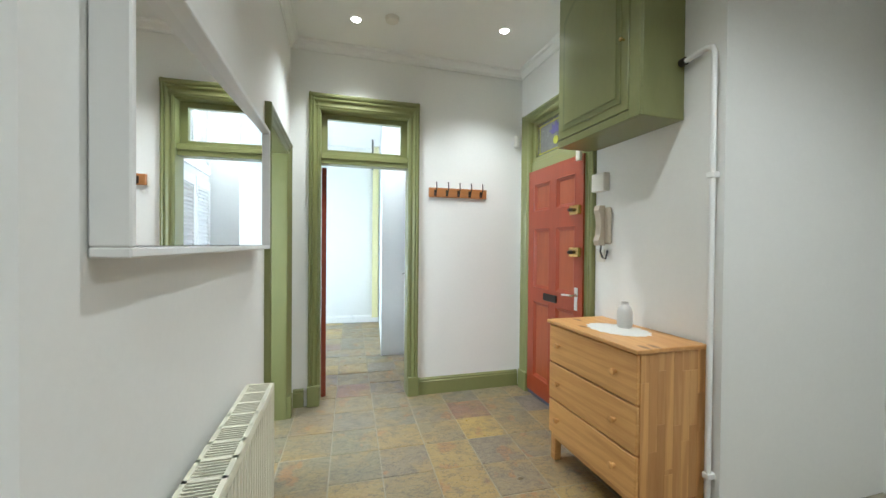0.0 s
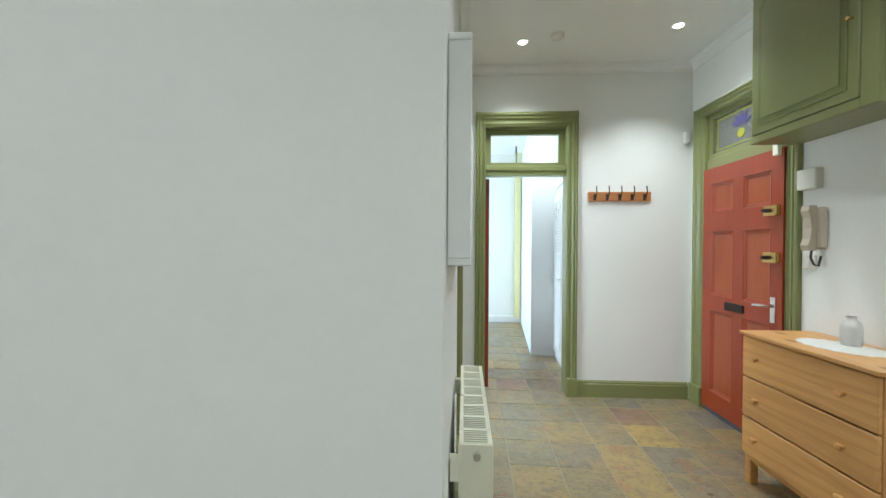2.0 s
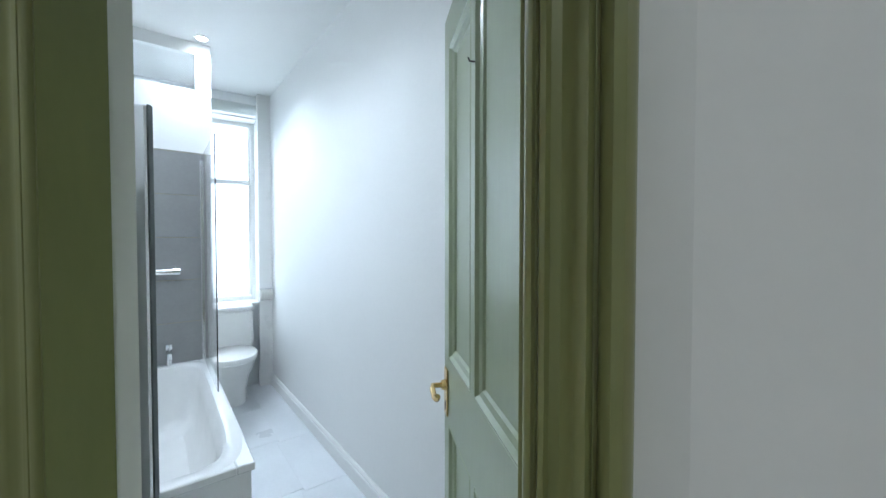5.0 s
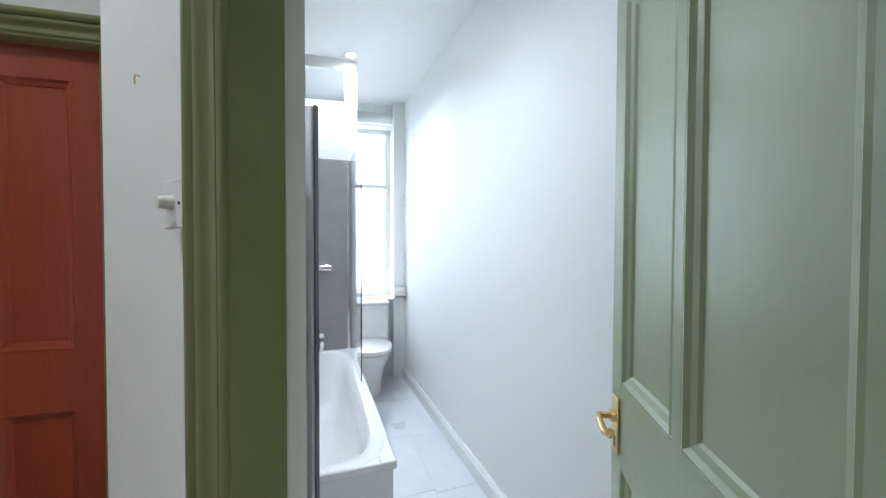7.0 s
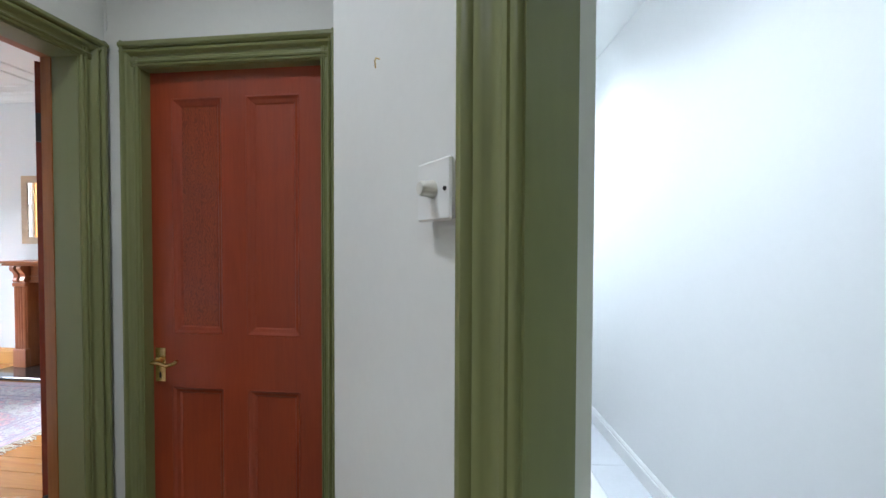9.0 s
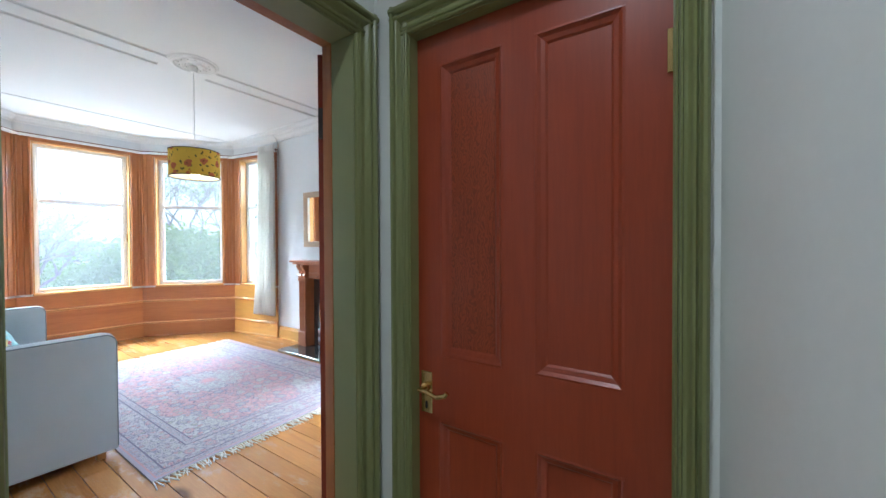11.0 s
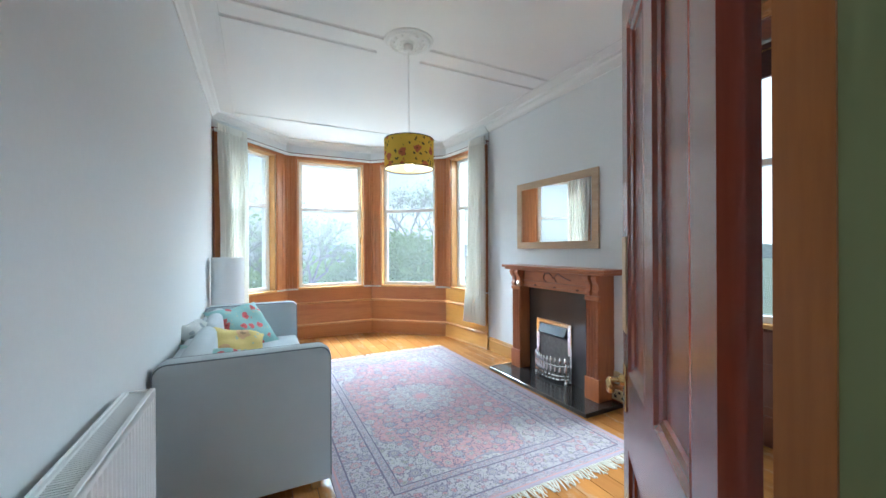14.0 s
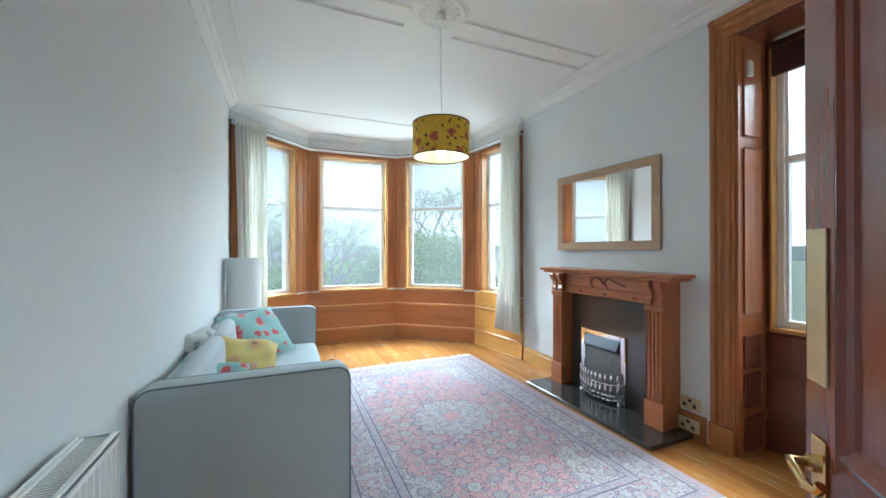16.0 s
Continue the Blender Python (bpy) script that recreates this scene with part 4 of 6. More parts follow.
# ---- hall things ----
def radiator(name, m, length, h, depth, label, material, slots=True):
    """Along +x from the origin, its back at y 0, its front at y depth, its top at h."""
    root = empty(name, m, label, "radiator")
    z0 = 0.13
    pitch = length / round(length / 0.033)
    for y in (depth, 0.022):
        pts, x = [], 0.0
        while x < length - 1e-6:
            pts += [(x, y - 0.012), (x + pitch * 0.3, y), (x + pitch * 0.62, y), (x + pitch * 0.92, y - 0.012)]
            x += pitch
        pts += [(length, y - 0.012), (length, y - 0.016), (0, y - 0.016)]
        part("panel", moved(extrude(pts, h - z0 - 0.05, "z"), pose(0, 0, z0 + 0.02)), material, root)
        for za, zb in ((h - 0.035, h - 0.004), (z0, z0 + 0.025)):
            part("panel_edge", boxes((0, length, y - 0.014, y + 0.001, za, zb), bevel=0.003), material, root)
    part("side_cover", boxes((-0.003, 0.003, 0.004, depth + 0.002, z0, h - 0.002), bevel=0.002), material, root)
    part("side_cover", boxes((length - 0.003, length + 0.003, 0.004, depth + 0.002, z0, h - 0.002), bevel=0.002), material, root)
    g = bmesh.new()
    if not slots:
        for y0, y1 in ((0.003, 0.012), (depth - 0.014, depth + 0.001)):
            part("top_edge", boxes((0, length, y0, y1, h - 0.016, h), bevel=0.002), material, root)
        part("top_joint", boxes((length * 0.5 - 0.004, length * 0.5 + 0.004, 0.012, depth - 0.014, h - 0.012, h - 0.006)), material, root)
        x = 0.006
        while x < length - 0.01:
            add(g, box_bm(x, x + 0.007, 0.012, depth - 0.014, h - 0.015, h - 0.008))
            x += 0.011
    cells = max(1, round(length / 0.095))
    cw = length / cells
    for i in range(cells if slots else 0):
        a = i * cw
        add(g, boxes((a, a + 0.012, 0.006, depth, h - 0.006, h)))
        for k in range(6):
            xx = a + 0.012 + (cw - 0.012) * (k + 0.62) / 6
            add(g, boxes((xx - 0.0017, xx + 0.0017, 0.018, depth - 0.014, h - 0.006, h - 0.001)))
    if slots:
        add(g, boxes((0, length, 0.006, 0.018, h - 0.006, h), (0, length, depth - 0.014, depth, h - 0.006, h)))
    part("top_grille", g, material, root)
    # Black block under the grille paints in the shade between its bars.
    part("heating_fins", boxes((0.01, length - 0.01, 0.03, depth - 0.02, z0 + 0.05, h - 0.018)), BLACK, root, "black block standing in for the shade inside the radiator")
    for x in (0.03, length - 0.03):
        part("wall_bracket", boxes((x, x + 0.03, -0.022, 0.02, h - 0.12, h - 0.05)), material, root)
        part("pipe_tail", tube([(x, 0.05, z0 + 0.02), (x, 0.05, 0.0)], 0.008), CREAM, root, "", True)
    return root


L = L_MIR
hr = radiator("hall_radiator", M_MIR @ pose(L - 1.06, 0.026, 0), 0.73, 0.77, 0.108, "cream double-panel radiator under the wall mirror", CREAM)
part("bleed_cap", moved(cyl_bm(0.014, 0.012, 0, 0.012, 14), Matrix.Translation((0.733, 0.06, 0.735)) @ pose(0, 0, 0, 0, 90)), CHROME, hr, "round metal end cap", True)

hm = empty("hall_mirror", M_MIR @ pose(L - 1.40, 0.002, 1.318), "mirror in a deep white painted box frame", "mirror")
W, H = 1.27, 0.58
part("box_frame", boxes((0, W, 0, 0.06, 0, 0.018), (0, W, 0, 0.06, H - 0.02, H), (0, 0.018, 0, 0.06, 0.018, H - 0.02), (W - 0.018, W, 0, 0.06, 0.018, H - 0.02), (0.018, W - 0.018, 0, 0.008, 0.018, H - 0.02), bevel=0.003), GLOSSW, hm, "white gloss painted frame")
part("glass", boxes((0.02 - W / 2, W / 2 - 0.02, -0.0015, 0.0015, 0.02, H - 0.022)), MIRROR, hm, "clear mirror glass", m=pose(W / 2, 0.026, 0, 0, 0, -1.35))

ck = empty("coat_rack", M_END @ pose(0.365, 0.001, 1.775), "pine board with five dark metal coat hooks", "coat rack")
part("board", boxes((0, 0.555, 0, 0.018, 0, 0.085), bevel=0.004), timber("orange_pine_board", (0.30, 0.11, 0.03), (0.45, 0.19, 0.06), 0.4, 0, 8), ck)
for i in range(5):
    x = 0.06 + i * 0.109
    hk = part("hook", tube([(x, 0.018, 0.03), (x, 0.05, 0.035), (x, 0.07, 0.075), (x, 0.062, 0.13)], 0.005), IRON, ck, "", True)
    part("lower_hook", tube([(x, 0.018, 0.028), (x, 0.04, 0.015), (x, 0.052, 0.035)], 0.005), IRON, hk, "", True)
    part("back_plate", boxes((x - 0.012, x + 0.012, 0.018, 0.022, 0.01, 0.065), bevel=0.002), IRON, hk)
thing("alarm_sensor", boxes((0.04, 0.09, 0.0, 0.045, 2.28, 2.39), bevel=0.012), PLASTIC, M_END, "small white motion sensor in a corner", "sensor")

# The rims and bulbs over the four fill lamps are added, unseen fixtures.
for hx, hy, watts, beam in HALL_AND_FILL_LAMPS:
    dl = empty("downlight", pose(hx, hy, HALLZ), "round recessed ceiling downlight, switched on; four of the set are added fill", "downlight", "hall downlights")
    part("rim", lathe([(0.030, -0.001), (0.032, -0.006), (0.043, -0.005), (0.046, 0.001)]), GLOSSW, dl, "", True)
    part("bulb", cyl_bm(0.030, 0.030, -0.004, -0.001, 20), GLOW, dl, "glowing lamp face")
sd = empty("smoke_alarm", pose(-0.95, -3.06, HALLZ), "round white smoke alarm on the ceiling", "smoke alarm")
part("body", lathe([(0.0, -0.034), (0.03, -0.034), (0.045, -0.026), (0.05, -0.012), (0.052, 0.001)]), PLASTIC, sd, "", True)

# wall cupboard
wc = empty("wall_cupboard", M_FRONT @ pose(0.212, 0.002, 2.0), "olive green painted wall cupboard above a chest", "cupboard")
CW, CD, CH = 0.70, 0.288, 0.995
part("body", boxes((0, CW, 0, CD - 0.02, 0, CH), bevel=0.003), GREEN, wc)
door = part("door", boxes((0.075, CW - 0.01, CD - 0.02, CD, 0.05, CH - 0.01), bevel=0.004), GREEN, wc)
def arched(x0, x1, z0, z1, rise, y0, y1):
    """A flat panel with a shouldered arch at its head."""
    w = x1 - x0
    pts = [(x0, z0), (x1, z0), (x1, z1 - rise)]
    for k in range(1, 16):
        u = k / 16
        pts.append((x1 - w * u, z1 - rise + rise * math.sin(math.pi * u) ** 0.8))
    pts.append((x0, z1 - rise))
    bm = extrude([(p, -q) for p, q in pts], y1 - y0, "z")
    return moved(bm, Matrix.Translation((0, y0, 0)) @ pose(0, 0, 0, -90))


part("bead", arched(0.125, CW - 0.06, 0.10, CH - 0.06, 0.13, CD - 0.001, CD + 0.005), GREEN, door)
# Groove shade is put into the colour: a darker copy of the olive gloss.
part("panel_groove", arched(0.132, CW - 0.067, 0.107, CH - 0.067, 0.13, CD + 0.002, CD + 0.0055), paint("olive_gloss_groove_shade", (0.17, 0.18, 0.065), 0.4, 0.1, 4, 0.18, 60), door)
part("raised_panel", arched(0.155, CW - 0.09, 0.135, CH - 0.095, 0.13, CD + 0.004, CD + 0.009), GREEN, door)
part("knob", moved(lathe([(0.0, 0.0), (0.006, 0.0), (0.005, 0.012), (0.011, 0.018), (0.009, 0.026), (0.0, 0.028)], 14), Matrix.Translation((0.105, CD, 0.42)) @ pose(0, 0, 0, -90)), BRASS, door, "", True)
part("face_frame", boxes((0, 0.07, CD - 0.02, CD - 0.002, 0, CH), (0.07, CW, CD - 0.02, CD - 0.002, 0, 0.045), bevel=0.002), GREEN, wc)

# intercom and boxes
BEIGE = plain("grey_beige_plastic", (0.46, 0.40, 0.31), 0.4)
ph = empty("entry_phone", M_FRONT @ pose(0.70, 0.002, 1.36), "beige entry phone handset on the wall", "entry phone")
part("base", boxes((0.012, 0.085, 0, 0.03, 0, 0.24), bevel=0.01), BEIGE, ph)
part("handset", moved(extrude([(0.03, 0.0), (0.072, 0.0), (0.08, 0.03), (0.066, 0.07), (0.06, 0.13), (0.066, 0.19), (0.08, 0.23), (0.072, 0.262), (0.03, 0.262)], 0.05, "x"), pose(0.05, 0, -0.01)), BEIGE, ph, "grey beige handset")
part("cord", tube([(0.06, 0.05, -0.01), (0.06, 0.055, -0.05), (0.05, 0.045, -0.09), (0.04, 0.03, -0.10), (0.035, 0.02, -0.04)], 0.006), BLACK, ph, "dark coiled cord", True)
thing("doorbell_chime", boxes((0.745, 0.868, 0, 0.05, 1.71, 1.83), bevel=0.006), PLASTIC, M_FRONT, "white plastic doorbell chime box", "doorbell")
sw = empty("light_switch", M_FRONT @ pose(0.78, 0.002, 1.24), "white plastic light switch", "switch")
part("plate", boxes((0, 0.085, 0, 0.01, 0, 0.085), bevel=0.003), PLASTIC, sw)
part("rocker", boxes((0.03, 0.055, 0.01, 0.016, 0.025, 0.06), bevel=0.002), PLASTIC, sw)
gp = empty("gas_pipe", M_FRONT, "white painted copper pipe with a brass valve", "pipe")
part("riser", tube([(0.035, 0.03, 0), (0.035, 0.03, 2.26), (0.045, 0.03, 2.285), (0.07, 0.03, 2.295), (0.211, 0.03, 2.285)], 0.013), GLOSSW, gp, "", True)
part("valve", moved(cyl_bm(0.02, 0.02, 0, 0.03, 14), Matrix.Translation((0.182, 0.03, 2.287)) @ pose(0, 0, 0, 0, 90)), IRON, gp, "", True)
for z in (0.25, 1.67):
    part("clip", boxes((0.018, 0.052, 0.002, 0.048, z, z + 0.03), bevel=0.004), GLOSSW, gp)

# chest of drawers
cd = empty("chest_of_drawers", M_FRONT @ pose(0.067, 0.012, 0), "light pine three-drawer chest by the front door", "chest of drawers")
DW, DD, DZ, DT = 0.711, 0.406, 0.15, 0.88
part("top", boxes((-0.012, DW + 0.012, 0, DD + 0.012, DT - 0.02, DT), bevel=0.003), RAWPINE, cd)
for x in (0.0, DW - 0.02):
    side = part("side", boxes((x + 0.006, x + 0.014, 0.0, DD - 0.02, DZ, DT - 0.021)), RAWPINE, cd)
    n_st = 8
    for i in range(n_st):
        y0 = (DD - 0.02) * i / n_st
        cuts = [DZ] + sorted(random.uniform(DZ + 0.08, DT - 0.1) for _ in range(random.choice((1, 2)))) + [DT - 0.021]
        for a, b in zip(cuts, cuts[1:]):
            ob = part("stave", boxes((x, x + 0.02, y0 + 0.0004, y0 + (DD - 0.02) / n_st - 0.0004, a + 0.0004, b - 0.0004)), STAVE, side)
part("back", boxes((0.02, DW - 0.02, 0, 0.006, DZ, DT - 0.021)), RAWPINE, cd)
part("bottom_rail", boxes((0.02, DW - 0.02, DD - 0.045, DD - 0.02, DZ - 0.01, DZ + 0.02)), RAWPINE, cd)
zz = [DZ + 0.024, 0.39, 0.62, DT - 0.022]
for a, b in zip(zz, zz[1:]):
    dr = part("drawer_front", boxes((0.003, DW - 0.003, DD - 0.02, DD, a + 0.004, b - 0.005), bevel=0.004), RAWPINE, cd)
    part("drawer_box", boxes((0.03, DW - 0.03, 0.02, DD - 0.02, a + 0.015, b - 0.03)), RAWPINE, dr)
    for x in (0.135, DW - 0.105):
        part("knob", moved(lathe([(0.0, -0.001), (0.010, 0.0), (0.009, 0.012), (0.017, 0.02), (0.016, 0.028), (0.0, 0.032)], 16), Matrix.Translation((x, DD, (a + b) / 2)) @ pose(0, 0, 0, -90)), RAWPINE, dr, "", True)
for x in (0.0, DW - 0.045):
    for y in (0.0, DD - 0.065):
        part("leg", boxes((x, x + 0.045, y, y + 0.045, 0, DZ + 0.0), bevel=0.003), RAWPINE, cd)
bm = bmesh.new()
c = bm.verts.new((0, 0, 0.003))
ring = [bm.verts.new(((0.175 + 0.007 * math.cos(17 * a)) * math.cos(a), (0.13 + 0.006 * math.cos(17 * a)) * math.sin(a), 0.0015)) for a in [2 * math.pi * i / 88 for i in range(88)]]
for i in range(88):
    bm.faces.new((c, ring[i], ring[(i + 1) % 88]))
for f in bmesh.ops.extrude_face_region(bm, geom=bm.faces[:])["geom"]:
    if isinstance(f, bmesh.types.BMVert):
        f.co.z -= 0.0014
thing("lace_doily", bm, LACE, M_FRONT @ pose(0.43, 0.205, DT, 0, 0, 14), "white lace doily lying on the chest", "doily")
vs = empty("bud_vase", M_FRONT @ pose(0.455, 0.135, DT + 0.003), "small white ceramic bud vase on a doily", "vase")
part("vessel", lathe([(0.0, 0.0), (0.036, 0.0), (0.041, 0.02), (0.041, 0.09), (0.034, 0.115), (0.02, 0.128), (0.018, 0.14), (0.022, 0.148), (0.016, 0.146), (0.014, 0.12), (0.0, 0.1)]), plain("white_ceramic", (0.58, 0.56, 0.53), 0.35), vs, "", True)

# thermostat and nail on the bathroom wall
tm = empty("dimmer_switch", M_SW @ pose(0.112, 0.001, 1.378), "white dimmer switch with a round knob", "switch")
part("pattress", boxes((0.004, 0.084, 0, 0.016, 0.004, 0.084), bevel=0.002), GLOSSW, tm)
part("plate", boxes((0, 0.088, 0.016, 0.024, 0, 0.088), bevel=0.003), GLOSSW, tm)
part("knob", moved(lathe([(0.0, 0.0), (0.013, 0.0), (0.013, 0.004), (0.0115, 0.006), (0.011, 0.019), (0.009, 0.022), (0.0, 0.0225)], 20), Matrix.Translation((0.044, 0.024, 0.046)) @ pose(0, 0, 0, -90)), PLASTIC, tm, "", True)
for x in (0.012, 0.076):
    part("screw", moved(cyl_bm(0.0035, 0.003, 0, 0.002, 10), Matrix.Translation((x, 0.024, 0.044)) @ pose(0, 0, 0, -90)), IRON, tm)
thing("cup_hook", tube([(0, 0, 0), (0, 0.008, 0), (0, 0.010, -0.006), (0, 0.009, -0.02)], 0.0015), BRASS, M_SW @ pose(0.393, 0.0, 1.712), "small bare hook in the wall", "hook", smooth=True)
thing("loose_cable", tube([(0, 0, 0.75), (0, 0, 0.3), (0.002, 0.01, 0.12), (-0.03, 0.03, 0.07), (-0.07, 0.02, 0.09)], 0.003), GLOSSW, pose(1.775, 1.875, 2.08, 0, 0, -90), "thin white cable hanging in a corner", "cable", smooth=True)

# ---- bathroom ----
M_TUB = pose(1.577, -0.025, 0, 0, 0, 5.1)
tb = empty("bathtub", M_TUB, "white acrylic bathtub with a plain side panel", "bathtub")
TL, TW, TH = 1.53, 0.66, 0.548


def tub_ring(inset, z, bm, n=40, r=0.12):
    out = []
    a, b = TL / 2 - inset, TW / 2 - inset
    r = min(r, a, b)
    for i in range(n):
        t = 2 * math.pi * i / n
        cx, sx = math.cos(t), math.sin(t)
        p = 0.34
        out.append(bm.verts.new((TL / 2 + a * math.copysign(abs(cx) ** p, cx), TW / 2 + b * math.copysign(abs(sx) ** p, sx), z)))
    return out


bm = bmesh.new()
rings = [tub_ring(i, z, bm) for i, z in ((0.0, TH - 0.03), (0.0, TH - 0.004), (0.006, TH), (0.055, TH), (0.068, TH - 0.012), (0.085, TH - 0.1), (0.11, 0.22), (0.16, 0.165), (0.26, 0.155))]
for a, b in zip(rings, rings[1:]):
    for i in range(40):
        bm.faces.new((a[i], a[(i + 1) % 40], b[(i + 1) % 40], b[i]))
bm.faces.new(rings[-1])
bmesh.ops.recalc_face_normals(bm, faces=bm.faces)
part("bowl", bm, ENAMEL, tb, "", True)
part("deck", boxes((0, TL, 0, 0.06, TH - 0.034, TH - 0.003), (0, TL, TW - 0.06, TW, TH - 0.034, TH - 0.003), (0, 0.07, 0.06, TW - 0.06, TH - 0.034, TH - 0.003), (TL - 0.07, TL, 0.06, TW - 0.06, TH - 0.034, TH - 0.003), bevel=0.004), ENAMEL, tb)
part("side_panel", boxes((0.012, TL, 0.012, 0.02, 0, TH - 0.035), (0.012, 0.02, 0.02, TW, 0, TH - 0.035)), ENAMEL, tb, "plain white tub panel")
part("overflow", moved(cyl_bm(0.03, 0.03, 0, 0.012, 20), Matrix.Translation((TL - 0.095, TW / 2, 0.40)) @ pose(0, 0, 0, 0, -90)), CHROME, tb, "", True)
# partition behind the tub
pa = wall("wall_tub_partition", (M_TUB @ Vector((TL + 0.01, -0.035, 0)))[:2], (M_TUB @ Vector((TL + 0.01, 0.74, 0)))[:2], 0.09, 0, 2.7, GLOSSW, [(0.09, 0.70, 2.38, 2.62)])
pm = pa.matrix_basis
for k in range(6):
    z0 = 0.53 + 0.284 * k
    part("tile", boxes((0.037, 0.753, 0, 0.008, z0 + 0.002, min(z0 + 0.282, 1.955)), bevel=0.001), GREYTILE, pa)
part("grout", boxes((0.033, 0.755, 0, 0.005, 0.5, 1.957)), GROUT, pa)
part("pane", boxes((0.09, 0.70, -0.05, -0.045, 2.38, 2.62)), GLASS, pa).visible_shadow = False
sc = empty("shower_screen", M_TUB @ pose(0, 0.028, 0), "clear glass shower screen on the tub edge", "shower screen")
part("pane", boxes((0.80, TL - 0.03, -0.003, 0.003, TH + 0.003, 1.93), bevel=0.001), paint("greenish_clear_glass", (1, 1, 1), 0.0, 0, 1, 0, 1), sc, "clear glass")
MATS["greenish_clear_glass"].node_tree.nodes["Principled BSDF"].inputs["Transmission Weight"].default_value = 1.0
MATS["greenish_clear_glass"].node_tree.nodes["Principled BSDF"].inputs["IOR"].default_value = 1.1
part("wall_profile", boxes((TL - 0.03, TL, -0.012, 0.012, TH + 0.002, 1.90), bevel=0.002), CHROME, sc, "chrome wall profile")
mx = empty("shower_mixer", M_TUB @ pose(TL, 0.32, 1.16), "chrome bar shower mixer on the tiles", "tap")
part("bar", moved(cyl_bm(0.022, 0.022, -0.12, 0.12, 18), pose(-0.06, 0, 0, 90)), CHROME, mx, "", True)
part("knob", moved(cyl_bm(0.026, 0.024, 0, 0.04, 18), Matrix.Translation((-0.06, -0.12, 0)) @ pose(0, 0, 0, 90)), CHROME, mx, "", True)
part("inlet", moved(cyl_bm(0.012, 0.012, 0, 0.06, 12), Matrix.Translation((0, 0.06, 0)) @ pose(0, 0, 0, 0, -90)), CHROME, mx, "", True)
tp = empty("bath_tap", M_TUB @ pose(TL - 0.04, 0.225, TH), "chrome bath filler tap", "tap")
part("spout", tube([(0, 0, 0), (0, 0, 0.08), (-0.03, 0, 0.1), (-0.09, 0, 0.085), (-0.1, 0, 0.06)], 0.016), CHROME, tp, "", True)
part("tap_head", lathe([(0.0, 0.14), (0.02, 0.138), (0.024, 0.11), (0.012, 0.09), (0.012, 0.0)], 16), CHROME, tp, "", True)
# tall framed screen by the door
fs = empty("folding_screen", pose(1.135, 0.225, 0, 0, 0, 62), "tall chrome-edged glass screen beside the tub", "screen")
part("chrome_post", boxes((0, 0.03, -0.012, 0.012, 0, 1.67), bevel=0.004), CHROME, fs, "chrome edge post")
part("edge_seal", boxes((-0.003, 0.0, -0.009, 0.009, 0, 1.672), bevel=0.002), plain("dark_grey_seal", (0.10, 0.12, 0.11), 0.4), fs, "dark grey edge seal")
part("frosted_pane", boxes((0.03, 0.34, -0.004, 0.004, 0.01, 1.66)), plain("frosted_grey", (0.55, 0.57, 0.58), 0.3), fs, "pale frosted pane")
# toilet
tw = empty("toilet", pose(3.93, -0.05, 0, 0, 0, 90), "white close-coupled toilet under the window", "toilet")
bm = bmesh.new()
rr = []
for z, w, d0, d1 in ((0.0, 0.11, 0.10, 0.44), (0.12, 0.11, 0.09, 0.45), (0.24, 0.13, 0.08, 0.52), (0.33, 0.165, 0.07, 0.60), (0.40, 0.18, 0.06, 0.64), (0.405, 0.17, 0.07, 0.63)):
    rr.append([bm.verts.new((w * math.copysign(abs(math.cos(t)) ** 0.8, math.cos(t)), (d0 + d1) / 2 + (d1 - d0) / 2 * math.sin(t), z)) for t in [2 * math.pi * i / 28 for i in range(28)]])
for a, b in zip(rr, rr[1:]):
    for i in range(28):
        bm.faces.new((a[i], a[(i + 1) % 28], b[(i + 1) % 28], b[i]))
bm.faces.new(rr[0]), bm.faces.new(rr[-1])
bmesh.ops.recalc_face_normals(bm, faces=bm.faces)
part("pan", bm, ENAMEL, tw, "", True)
bm = bmesh.new()
rr = []
for z, k in ((0.407, 0.99), (0.43, 1.01), (0.445, 0.98), (0.45, 0.9)):
    rr.append([bm.verts.new((0.185 * k * math.copysign(abs(math.cos(t)) ** 0.8, math.cos(t)), 0.41 + 0.24 * k * math.sin(t), z)) for t in [2 * math.pi * i / 28 for i in range(28)]])
for a, b in zip(rr, rr[1:]):
    for i in range(28):
        bm.faces.new((a[i], a[(i + 1) % 28], b[(i + 1) % 28], b[i]))
bm.faces.new(rr[0]), bm.faces.new(rr[-1])
bmesh.ops.recalc_face_normals(bm, faces=bm.faces)
part("seat_lid", bm, ENAMEL, tw, "", True)
part("cistern", boxes((-0.18, 0.18, 0.0, 0.17, 0.40, 0.745), bevel=0.02), ENAMEL, tw)
part("cistern_lid", boxes((-0.19, 0.19, 0.0, 0.18, 0.745, 0.78), bevel=0.01), ENAMEL, tw)
thing("pipe_boxing", boxes((3.86, 3.95, -0.40, -0.29, 0, 2.7), bevel=0.003), GLOSSW, Matrix(), "white boxed-in pipe in a corner", "trim", kind="structure")
rl = empty("toilet_roll", pose(3.84, -0.345, 0.86), "white toilet roll on a wall holder", "toilet roll")
part("roll", moved(cyl_bm(0.05, 0.05, -0.05, 0.05, 20), pose(-0.035, 0, 0, 90)), LACE, rl, "", True)
part("holder", boxes((-0.03, 0.02, -0.055, 0.055, 0.045, 0.06), bevel=0.003), CHROME, rl)
bl = empty("downlight", pose(3.014, 0.125, 2.7), "round recessed bathroom downlight, switched on; its copy is added fill", "downlight", "bathroom downlights")
